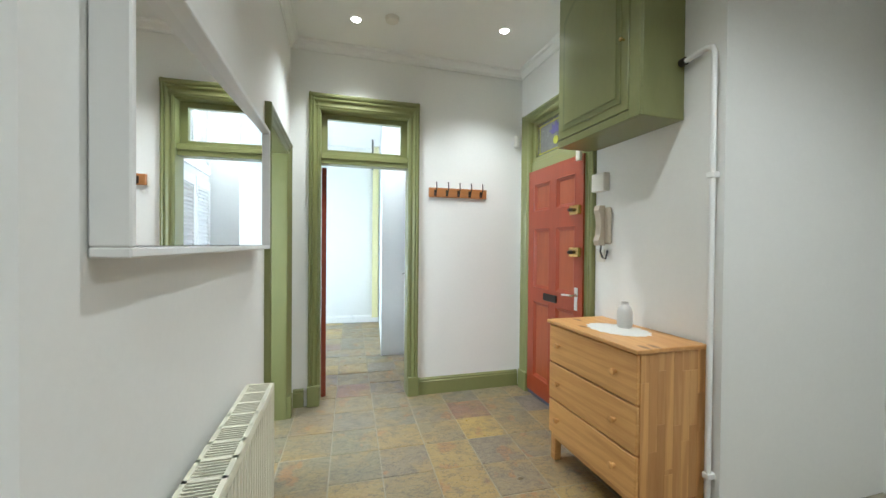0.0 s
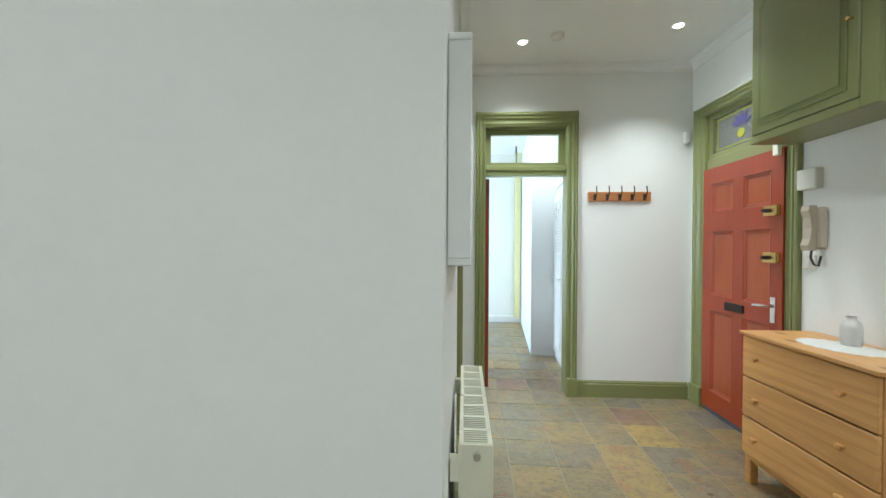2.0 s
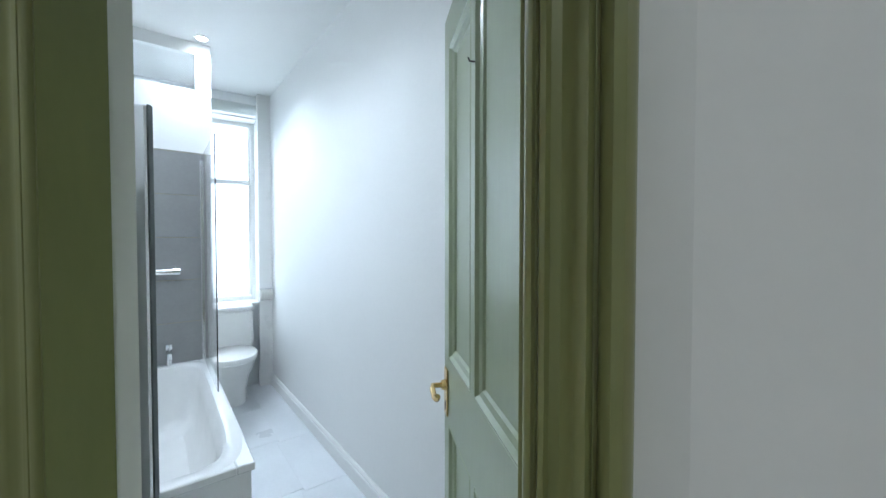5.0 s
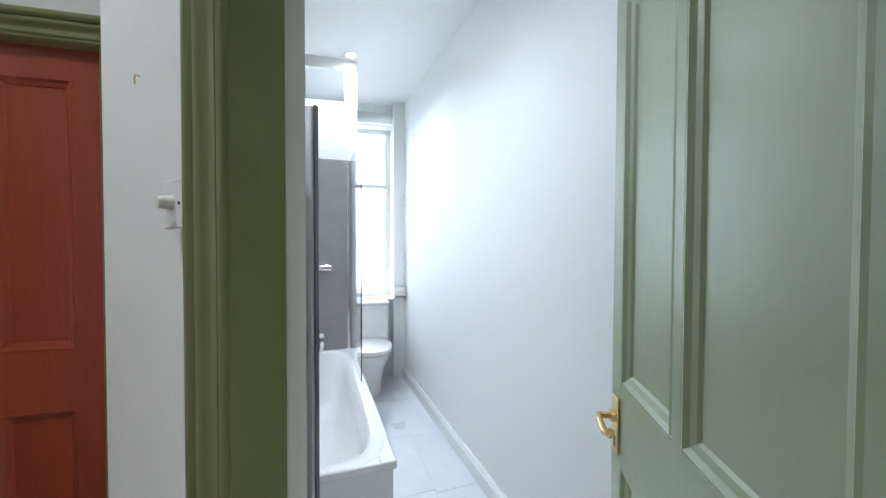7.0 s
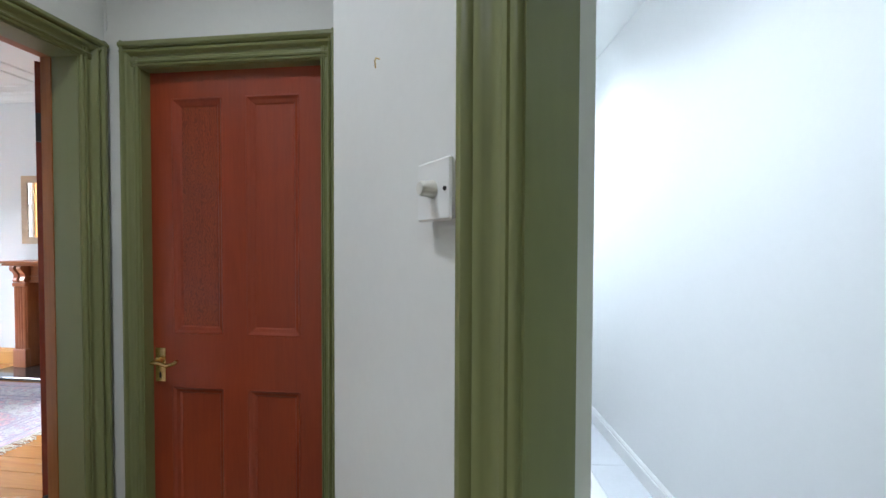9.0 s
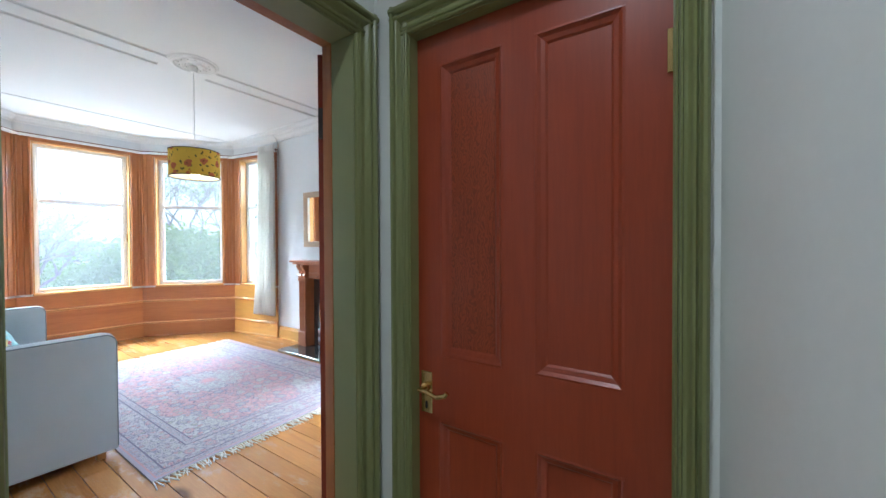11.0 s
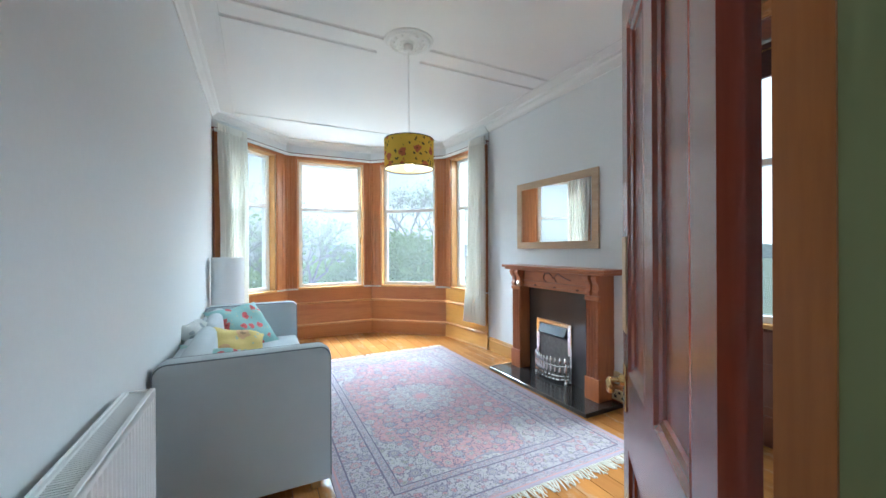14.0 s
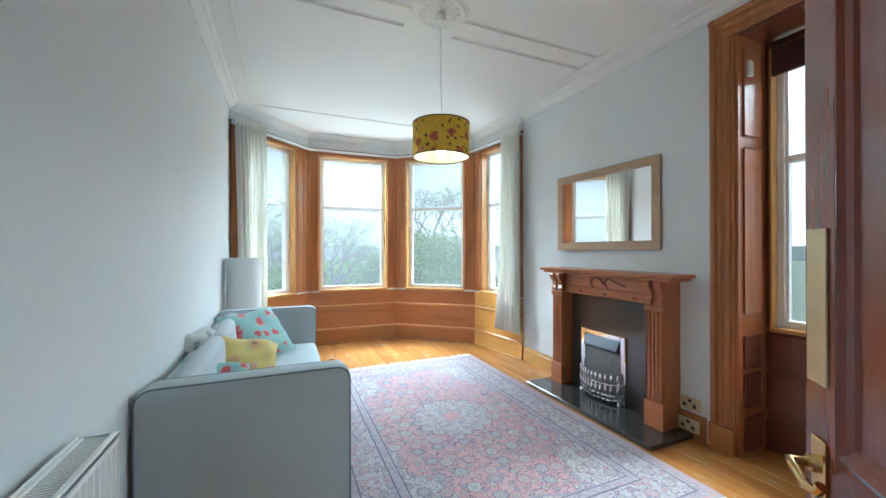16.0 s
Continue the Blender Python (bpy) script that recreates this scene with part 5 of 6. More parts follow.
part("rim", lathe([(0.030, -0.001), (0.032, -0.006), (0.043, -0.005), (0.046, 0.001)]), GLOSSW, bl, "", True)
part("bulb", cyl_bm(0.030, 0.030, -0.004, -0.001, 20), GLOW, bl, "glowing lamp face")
# This copy is an invented fixture for the added fill lamp.
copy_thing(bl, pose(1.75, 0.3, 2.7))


# ---- windows ----
def sash_window(name, m, s0, s1, z0, z1, d, label, lining_mat=KNOTTY, rail=0.62, group="", handle=True, reveal=1.0, glass=None):
    """White sashes set d behind the wall face, in a wooden reveal."""
    root = empty(name, m, label, "window", group)
    t = 0.012
    part("window_lining", boxes((s0, s0 + t, -d, min(0.0, reveal - d), z0, z1), (s1 - t, s1, -d, min(0.0, reveal - d), z0, z1), (s0 + t, s1 - t, -d, min(0.0, reveal - d), z1 - t, z1)), lining_mat, root, "knotty pine lining")
    part("window_sill", boxes((s0 - 0.004, s1 + 0.004, -d, min(0.025, reveal - d), z0 - 0.025, z0 + 0.004), bevel=0.005), lining_mat, root)
    f, y0, y1 = 0.05, -d - 0.05, -d + 0.005
    part("window_frame", boxes((s0, s0 + f, y0, y1, z0, z1), (s1 - f, s1, y0, y1, z0, z1), (s0 + f, s1 - f, y0, y1, z0, z0 + f), (s0 + f, s1 - f, y0, y1, z1 - f, z1), bevel=0.004), GLOSSW, root, "white window frame")
    zm = z0 + (z1 - z0) * rail
    part("meeting_rail", boxes((s0 + f, s1 - f, y0 + 0.005, y1 + 0.004, zm - 0.022, zm + 0.022), bevel=0.004), GLOSSW, root)
    part("sash_bead", boxes((s0 + f, s0 + f + 0.018, y0 + 0.01, y1 - 0.012, z0 + f, z1 - f), (s1 - f - 0.018, s1 - f, y0 + 0.01, y1 - 0.012, z0 + f, z1 - f)), GLOSSW, root)
    for a, b in ((z0 + f, zm - 0.022), (zm + 0.022, z1 - f)):
        part("pane", boxes((s0 + f, s1 - f, -d - 0.028, -d - 0.024, a, b)), glass or GLASS, root, "clear glass pane" if glass is None else "bright obscured glass pane").visible_shadow = False
    if handle:
        part("window_handle", tube([(s0 + 0.025, y1, z0 + 0.75), (s0 + 0.025, y1 + 0.03, z0 + 0.75), (s0 + 0.025, y1 + 0.035, z0 + 0.65)], 0.007), BRASS, root, "brass window handle", True)
    return root


def bay_post(m, s, w, z0, z1):
    """Reeded boards beside a bay window."""
    pr = [(0, 0), (0, 0.02), (0.08, 0.03), (0.16, 0.03), (0.19, 0.018), (0.24, 0.016), (0.45, 0.018), (0.47, 0.011), (0.53, 0.011), (0.55, 0.018), (0.76, 0.016), (0.81, 0.018), (0.84, 0.03), (0.92, 0.03), (1, 0.02), (1, 0)]
    thing("window_casing", moved(extrude([(s + w * a, 0.001 + b) for a, b in pr], z1 - z0, "z"), pose(0, 0, z0)), PINE, m, "reeded varnished pine window casing", "trim", kind="structure")


SILL, HEAD = 0.745, 2.62
for i in range(4):
    p0, p1 = BAY[i + 1], BAY[i]
    m, ln = frame2(p0, p1)
    if i == 0:
        s0, s1 = 0.22, 1.02
    elif i == 1:
        s0, s1 = ln - 1.10, ln - 0.15
    elif i == 2:
        s0, s1 = ln - 1.05, ln - 0.17
    else:
        s0, s1 = ln - 0.80, ln - 0.14
    wall(f"wall_bay_{i + 1}", p0, p1, 0.24, 0, LC, COOLWHITE, [(s0, s1, SILL, HEAD)], "white plaster bay wall with pine panelling")
    sash_window(f"window_{i + 1}", m, s0, s1, SILL, HEAD, 0.10, "white sash window in a knotty pine reveal", group="bay windows")
    bay_post(m, 0.004, s0 - 0.008, SILL, HEAD + 0.03)
    bay_post(m, s1 + 0.004, ln - s1 - 0.008, SILL, HEAD + 0.03)
    thing("window_head", boxes((0.004, ln - 0.004, 0.001, 0.02, HEAD, HEAD + 0.045), bevel=0.004), PINE, m, "varnished pine window head", "trim", kind="structure")
    wood = YELLOWX if i == 3 else PINEX
    pl = empty("bay_panelling", m, "varnished pine boarding under the bay window", "trim", kind="structure")
    for za, zb, dd in ((0.0, 0.185, 0.022), (0.215, 0.505, 0.014), (0.535, SILL - 0.026, 0.014)):
        part("board", boxes((0.004, ln - 0.004, 0.001, dd, za, zb), bevel=0.002), wood, pl)
    for z in (0.185, 0.505):
        # Moulding lines in pale pine, with the highlight painted in.
        part("moulding", moved(extrude([(0, -0.004), (0.020, -0.004), (0.024, 0.001), (0.022, 0.007), (0.030, 0.010), (0.040, 0.015), (0.041, 0.021), (0.036, 0.026), (0.024, 0.030), (0.016, 0.034), (0, 0.036)], ln - 0.008, "x"), pose(0.004, 0.001, z)), BEAD_HIGHLIGHT, pl, smooth=True)
    part("shoe", boxes((0.004, ln - 0.004, 0.001, 0.032, 0, 0.018), bevel=0.004), wood, pl)
    rail_m = m @ pose(0, 0.07, 2.672)
    thing("curtain_rail", boxes((-0.03, ln + 0.03, -0.008, 0.008, -0.014, 0.014), bevel=0.003), GLOSSW, rail_m, "white curtain rail round the bay", "curtain rail", "curtain rails")
    # Added dark strip stands in for the shadow line over the rail.
    thing("pelmet_lath", boxes((-0.02, ln + 0.02, 0.001, 0.055, 2.69, 2.702), bevel=0.002), SHUTTER, m, "dark strip painting the shadow line above the curtain rail", "trim", kind="structure")

# window in the side wall, behind the door
M_SIDE = frame2((RX, 2.035), (RX, 5.90))[0]
S0, S1, SH = 0.45, 1.635, 2.667
casing("casing_side_window", M_SIDE, S0, S1, SH, 0.14, PINE, 0.14, plinth=True, label="moulded varnished pine window casing down to the floor")
sash_window("window_5", M_SIDE, S0 + 0.05, S1 - 0.05, 0.80, 2.60, 0.34, "white casement window in a deep panelled recess", KNOTTY, 0.6, reveal=0.07)
rc = empty("window_recess", M_SIDE, "dark panelled wooden window recess with shutters", "trim", kind="structure")
for s, sg in ((S0, 1), (S1, -1)):
    part("shutter", boxes((min(s, s + sg * 0.018), max(s, s + sg * 0.018), -0.345, 0.0, 0.0, SH)), MANTEL, rc)
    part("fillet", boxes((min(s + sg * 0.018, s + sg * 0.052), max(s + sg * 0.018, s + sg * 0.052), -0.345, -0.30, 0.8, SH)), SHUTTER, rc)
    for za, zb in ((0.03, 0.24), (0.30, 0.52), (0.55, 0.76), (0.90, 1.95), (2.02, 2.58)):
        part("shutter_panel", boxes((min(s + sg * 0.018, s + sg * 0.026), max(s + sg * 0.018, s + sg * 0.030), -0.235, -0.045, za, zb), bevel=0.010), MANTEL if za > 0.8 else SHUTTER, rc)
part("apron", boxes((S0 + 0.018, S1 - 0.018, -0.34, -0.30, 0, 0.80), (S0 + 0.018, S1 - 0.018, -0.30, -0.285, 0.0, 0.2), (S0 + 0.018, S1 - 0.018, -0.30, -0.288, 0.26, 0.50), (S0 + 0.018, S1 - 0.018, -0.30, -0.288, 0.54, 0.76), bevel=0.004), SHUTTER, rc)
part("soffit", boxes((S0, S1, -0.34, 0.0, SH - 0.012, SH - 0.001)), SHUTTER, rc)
thing("roller_blind", boxes((S0 + 0.06, S1 - 0.06, -0.30, -0.27, 2.42, 2.64), bevel=0.006), paint("dark_red_blind_cloth", (0.06, 0.018, 0.014), 0.8, 0.2, 4, 0.5, 120, 0, (1, 1, 12)), M_SIDE, "dark red slatted blind drawn up", "blind")
thing("contact_sensor", boxes((S1 - 0.045, S1 - 0.02, -0.12, -0.07, 2.40, 2.50), bevel=0.006), PLASTIC, M_SIDE, "small white window contact sensor", "sensor")
M_BEND = frame2((3.95, -0.42), (3.95, 0.86))[0]
sash_window("window_6", M_BEND, 0.12, 0.70, 0.78, 2.50, 0.17, "white bathroom window with bright daylight", GLOSSW, 0.66, handle=False, glass=FROST)

# ---- living room ----
def soft_box(x0, x1, y0, y1, z0, z1, r, seg=3):
    return box_bm(x0, x1, y0, y1, z0, z1, r, seg)


def pillow(w, h, t, n=14):
    """A stuffed square cushion, lying in x and z, with pulled-in corners."""
    bm = bmesh.new()
    sides = []
    for sg in (1, -1):
        grid = []
        for i in range(n + 1):
            row = []
            for j in range(n + 1):
                u, v = 2 * i / n - 1, 2 * j / n - 1
                e = (1 - u ** 4) * (1 - v ** 4)
                k = 1 - 0.13 * (1 - abs(u * v)) * (abs(u) ** 3 + abs(v) ** 3) * 0.9
                y = sg * t / 2 * max(0.0, e) ** 0.6 + 0.007 * math.sin(5 * u + 3 * v) + 0.005 * math.sin(9 * v - 4 * u)
                row.append(bm.verts.new((u * w / 2 * k, y, v * h / 2 * k)))
            grid.append(row)
        for i in range(n):
            for j in range(n):
                bm.faces.new((grid[i][j], grid[i + 1][j], grid[i + 1][j + 1], grid[i][j + 1]))
    bmesh.ops.remove_doubles(bm, verts=bm.verts, dist=0.0035)
    bmesh.ops.recalc_face_normals(bm, faces=bm.faces)
    return bm


sf = empty("sofa", pose(0.815, 3.97, 0), "pale blue grey fabric sofa against the wall", "sofa")
SD, SL, AZ = 0.80, 2.05, 0.782


def arm_outline(x0, x1, z0, z1, r, n=7):
    pts = [(x0, z0)]
    for k in range(n):
        a = math.pi - math.pi / 2 * k / (n - 1)
        pts.append((x0 + r + r * math.cos(a), z1 - r + r * math.sin(a)))
    for k in range(n):
        a = math.pi / 2 - math.pi / 2 * k / (n - 1)
        pts.append((x1 - r + r * math.cos(a), z1 - r + r * math.sin(a)))
    return pts + [(x1, z0)]


for y in (0.0, SL - 0.12):
    bm = bmesh.new()
    rims = [(0.010, 0.0), (0.003, 0.004), (0.0, 0.012), (0.0, 0.060), (0.0, 0.108), (0.003, 0.116), (0.010, 0.12)]
    loops = []
    for inset, yy in rims:
        puff = 0.004 if yy == 0.060 else 0.0
        loops.append([bm.verts.new((px, y + yy, pz)) for px, pz in arm_outline(inset - puff, SD - inset + puff, 0.055, AZ - inset + puff, 0.06)])
    for la, lb in zip(loops, loops[1:]):
        for i in range(len(la)):
            bm.faces.new((la[i], la[(i + 1) % len(la)], lb[(i + 1) % len(lb)], lb[i]))
    bm.faces.new(loops[0]), bm.faces.new(loops[-1])
    bmesh.ops.recalc_face_normals(bm, faces=bm.faces)
    arm = part("arm", bm, FABRIC, sf, "", True)
    for yy in (y + 0.004, y + 0.116):
        part("piping", tube([(px, yy, pz) for px, pz in arm_outline(0.004, SD - 0.004, 0.07, AZ - 0.004, 0.058)], 0.0042, 6), PIPING, arm, "dark piped seam", True)
part("base", soft_box(0.02, SD - 0.02, 0.11, SL - 0.11, 0.07, 0.30, 0.02), FABRIC, sf, "", True)
part("backrest", soft_box(0.0, 0.115, 0.12, SL - 0.12, 0.25, 0.72, 0.04), FABRIC, sf, "", True)
for k in range(2):
    y0 = 0.125 + k * (SL - 0.25) / 2
    part("seat_cushion", soft_box(0.17, SD - 0.005, y0, y0 + (SL - 0.25) / 2 - 0.006, 0.30, 0.46, 0.045), FABRIC, sf, "", True)
    part("back_cushion", moved(soft_box(0.0, 0.12, 0, (SL - 0.25) / 2 - 0.01, 0, 0.33, 0.055), pose(0.105, y0 + 0.005, 0.44, 0, -9)), FABRIC, sf, "", True)
for x in (0.06, SD - 0.1):
    for y in (0.03, SL - 0.09):
        part("foot", boxes((x, x + 0.045, y, y + 0.045, 0, 0.07), bevel=0.004), KNOTTY, sf, "small wooden foot")
def propped(x, y, z, across, up):
    """A pose whose x runs along across and whose z leans along up."""
    ax = Vector(across).normalized()
    ay = Vector(up).cross(ax).normalized()
    az = ax.cross(ay)
    m = Matrix((ax, ay, az)).transposed().to_4x4()
    m.translation = (x, y, z)
    return m


thing("cushion", pillow(0.47, 0.47, 0.16), TEALFLORAL, propped(1.135, 5.58, 0.635, (0.468, 0.303, 0.048), (-0.246, 0.319, 0.388)), "teal cushion with red roses on the sofa", "cushion", "sofa cushions", True)
thing("cushion", pillow(0.47, 0.36, 0.17), YELLOWFLORAL, propped(1.085, 4.97, 0.59, (0.85, 0.20, -0.22), (-0.25, 0.62, 0.55)), "mustard yellow floral cushion on the sofa", "cushion", "sofa cushions", True)
thing("cushion", pillow(0.34, 0.32, 0.13), PALEFLORAL, propped(0.905, 4.97, 0.69, (0.30, 0.95, 0.02), (-0.70, 0.25, 0.60)), "pale grey patterned cushion on the sofa", "cushion", "sofa cushions", True)
thing("cushion", pillow(0.36, 0.34, 0.13), TEALFLORAL, propped(1.0, 4.53, 0.575, (0.88, 0.30, -0.25), (-0.20, 0.60, 0.62)), "teal floral cushion behind the sofa arm", "cushion", "sofa cushions", True)

radiator("living_radiator", pose(LX + 0.024, 3.534, 0, 0, 0, -90), 1.15, 0.815, 0.095, "white panel radiator under a bare wall", GLOSSW, False)

lm = empty("floor_lamp", pose(0.975, 6.42, 0), "white drum-shaded floor lamp behind the sofa", "lamp")
part("base", lathe([(0.0, 0.02), (0.13, 0.018), (0.135, 0.0), (0.0, 0.0)]), CHROME, lm, "", True)
part("pole", cyl_bm(0.011, 0.011, 0.015, 1.05, 12), CHROME, lm, "", True)
part("shade", lathe([(0.155, 0.70), (0.152, 0.70), (0.152, 1.23), (0.155, 1.23), (0.155, 0.70)], 40), paint("white_shade_cloth", (0.80, 0.82, 0.84), 0.9, 0.02, 3, 0.4, 200), lm, "white drum shade", True)
part("spider", boxes((-0.152, 0.152, -0.003, 0.003, 1.02, 1.026)), CHROME, lm)

RW, RH = 1.84, 2.86
RUGM = rug_mat(RW, RH)
rg = empty("rug", pose(2.54, 4.89, 0), "faded pink and blue patterned wool rug with fringe", "rug")
bm = bmesh.new()
bmesh.ops.create_grid(bm, x_segments=30, y_segments=44, size=0.5)
bmesh.ops.scale(bm, vec=(RW, RH, 1), verts=bm.verts)
for v in bm.verts:
    v.co.z = 0.011 + 0.0025 * noise.noise(Vector((v.co.x * 2.2, v.co.y * 2.2, 0)))
    v.co.x += 0.006 * noise.noise(Vector((0, v.co.y * 2, 3)))
bot = bmesh.ops.extrude_face_region(bm, geom=bm.faces[:])
for f in bot["geom"]:
    if isinstance(f, bmesh.types.BMVert):
        f.co.z = 0.001
bmesh.ops.recalc_face_normals(bm, faces=bm.faces)
part("woven_field", bm, RUGM, rg)
bm = bmesh.new()
for sg in (-1, 1):
    for i in range(190):
        x = -RW / 2 + RW * (i + 0.5) / 190
        y, ln, dx = sg * RH / 2, random.uniform(0.05, 0.10), random.uniform(-0.035, 0.035)
        add(bm, tube([(x, y, 0.008), (x + dx * 0.4, y + sg * ln * 0.5, 0.006), (x + dx, y + sg * ln, 0.004)], 0.0032, 4))
tagged(part("fringe", bm, FRINGE, rg, "cream knotted fringe"), kind="stuff")

# fireplace
fp = empty("fireplace", pose(0.035, 0.025, -0.018), "carved reddish wood fireplace with black granite", "fireplace")
part("mantel_shelf", boxes((3.667, RX, 3.89, 5.27, 1.125, 1.15), (3.69, RX, 3.92, 5.24, 1.10, 1.125), bevel=0.006), MANTELY, fp)
part("frieze", boxes((3.77, RX, 4.14, 5.01, 0.925, 1.10), (3.755, 3.77, 4.14, 5.01, 0.925, 0.945), (3.75, 3.77, 4.14, 5.01, 0.985, 0.995), bevel=0.003), MANTELY, fp)
orn = tube([(3.766, 4.66, 0.99), (3.766, 4.70, 1.03), (3.766, 4.68, 1.075), (3.766, 4.62, 1.085), (3.766, 4.58, 1.06), (3.766, 4.56, 1.03)], 0.006, 6)
add(orn, tube([(3.766, 4.52, 1.0), (3.766, 4.55, 1.05), (3.766, 4.50, 1.085), (3.766, 4.42, 1.05), (3.766, 4.34, 1.03)], 0.006, 6))
part("carved_tendril", orn, SHUTTER, fp, "dark carved tendril", True)
for y in (4.26, 4.545, 4.82):
    part("carved_drop", moved(lathe([(0.0, 0.03), (0.016, 0.026), (0.01, 0.01), (0.0, 0.0)], 10), pose(3.765, y, 0.93)), SHUTTER, fp, "", True)
for y0, y1 in ((3.99, 4.14), (5.01, 5.16)):
    col = part("column", boxes((3.745, RX, y0 + 0.01, y1 - 0.01, 0.05, 1.10)), MANTEL, fp)
    part("plinth", boxes((3.715, 3.76, y0, y1, 0.05, 0.24), bevel=0.004), MANTEL, col)
    pts = [(y0 + 0.012, 0.0)]
    for k in range(4):
        a = y0 + 0.016 + k * (y1 - y0 - 0.032) / 4
        w = (y1 - y0 - 0.032) / 4
        pts += [(a, 0.016), (a + w * 0.3, 0.022), (a + w * 0.62, 0.022), (a + w * 0.7, 0.002), (a + w * 0.92, 0.002)]
    pts += [(y1 - 0.012, 0.016), (y1 - 0.012, 0.0)]
    part("fluted_shaft", moved(extrude([(3.745 - q, p) for p, q in pts], 0.65, "z"), pose(0, 0, 0.24)), MANTEL, col)
    part("capital", boxes((3.718, 3.76, y0, y1, 0.885, 0.925), bevel=0.006), MANTEL, col)
    prof = [(3.76, 0.925), (3.725, 0.93), (3.715, 0.955), (3.73, 0.985), (3.725, 1.02), (3.70, 1.05), (3.69, 1.08), (3.70, 1.10), (3.76, 1.10)]
    for a in (y0 + 0.008, y1 - 0.058):
        part("corbel", moved(extrude(prof, 0.05, "y"), pose(0, a, 0)), MANTEL, col)
part("hearth", boxes((3.47, RX, 3.90, 5.23, 0.0, 0.05), bevel=0.005), GRANITE, fp, "polished black granite hearth")
part("back_panel", boxes((3.85, RX, 4.14, 5.01, 0.05, 0.93)), GRANITE, fp, "polished black granite surround")
fr = empty("electric_fire", pose(3.885, 4.665, 0.032), "chrome inset fire with a bar grate", "fire")
part("chrome_frame", boxes((-0.02, 0, -0.24, -0.195, 0.0, 0.56), (-0.02, 0, 0.195, 0.24, 0.0, 0.56), (-0.02, 0, -0.195, 0.195, 0.515, 0.56), bevel=0.006), CHROME, fr)
part("firebox", boxes((-0.004, -0.0005, -0.195, 0.195, 0.0, 0.515)), paint("grey_firebox", (0.16, 0.15, 0.15), 0.35, 0.3, 30, 0.4, 90), fr, "grey metal firebox")
part("hood", moved(extrude([(-0.004, 0.40), (-0.05, 0.43), (-0.012, 0.51), (-0.004, 0.51)], 0.36, "y"), pose(0, -0.18, 0)), plain("brushed_dark_steel", (0.07, 0.075, 0.085), 0.3, 0.6), fr, "dark steel canopy")
gr = part("grate", tube([(-0.02, -0.21, 0.07), (-0.10, -0.15, 0.07), (-0.13, 0, 0.07), (-0.10, 0.15, 0.07), (-0.02, 0.21, 0.07)], 0.009, 8), CHROME, fr, "polished fire basket", True)
part("top_bar", tube([(-0.02, -0.21, 0.16), (-0.10, -0.15, 0.16), (-0.13, 0, 0.16), (-0.10, 0.15, 0.16), (-0.02, 0.21, 0.16)], 0.008, 8), CHROME, gr, "", True)
part("base_rail", tube([(-0.02, -0.20, 0.035), (-0.09, -0.14, 0.03), (-0.115, 0, 0.028), (-0.09, 0.14, 0.03), (-0.02, 0.20, 0.035)], 0.011, 8), CHROME, gr, "", True)
for k in range(11):
    u = k / 10 * 2 - 1
    x, y = -0.13 + 0.075 * u * u, 0.20 * u
    part("finial_bar", moved(lathe([(0.008, 0.03), (0.009, 0.08), (0.017, 0.115), (0.009, 0.15), (0.009, 0.185), (0.016, 0.205), (0.012, 0.225), (0.005, 0.24), (0.0, 0.245)], 10), pose(x, y, 0)), CHROME, gr, "", True)
for y in (-0.205, 0.205):
    part("foot", moved(lathe([(0.018, 0.0), (0.018, 0.012), (0.008, 0.03), (0.014, 0.06), (0.008, 0.09), (0.014, 0.14), (0.008, 0.2), (0.0, 0.21)], 12), pose(-0.05, y, 0)), CHROME, gr, "", True)

om = empty("wall_mirror", pose(RX - 0.001, 4.163, 1.305, 0, 0, 1.3), "rectangular mirror in a pale oak frame above the fireplace", "mirror")
MW, MH, MF = 1.103, 0.722, 0.072
part("oak_frame", boxes((-0.022, 0, 0, MW, 0, MF), (-0.022, 0, 0, MW, MH - MF, MH), (-0.022, 0, 0, MF, MF, MH - MF), (-0.022, 0, MW - MF, MW, MF, MH - MF), bevel=0.002), OAK, om, "pale oak frame")
part("bevelled_glass", boxes((-0.014, -0.004, MF - 0.004, MW - MF + 0.004, MF - 0.004, MH - MF + 0.004)), MIRROR, om, "clear mirror glass")


def socket(x, y, z):
    k = empty("wall_socket", pose(x, y, z), "double brass wall socket with black inserts", "socket", "wall sockets")
    part("plate", boxes((-0.008, 0, 0, 0.148, 0, 0.088), bevel=0.003), PALEBRASS, k)
    for yy in (0.03, 0.10):
        part("socket_insert", boxes((-0.0095, -0.008, yy, yy + 0.024, 0.02, 0.04)), BLACK, k)
        part("pin_hole", boxes((-0.0095, -0.008, yy + 0.009, yy + 0.014, 0.045, 0.055)), BLACK, k)
    part("rocker", boxes((-0.011, -0.008, 0.062, 0.086, 0.055, 0.075), bevel=0.001), BLACK, k)
    return k


socket(RX - 0.001, 3.88, 0.185)
socket(RX - 0.034, 3.87, 0.05)

# pendant lamp and rose
bm = lathe([(0.0, -0.055), (0.03, -0.05), (0.035, -0.03), (0.02, -0.022), (0.06, -0.02), (0.085, -0.028), (0.10, -0.014), (0.13, -0.012), (0.145, -0.024), (0.16, -0.022), (0.172, -0.008), (0.185, -0.006), (0.19, 0.0)], 48)
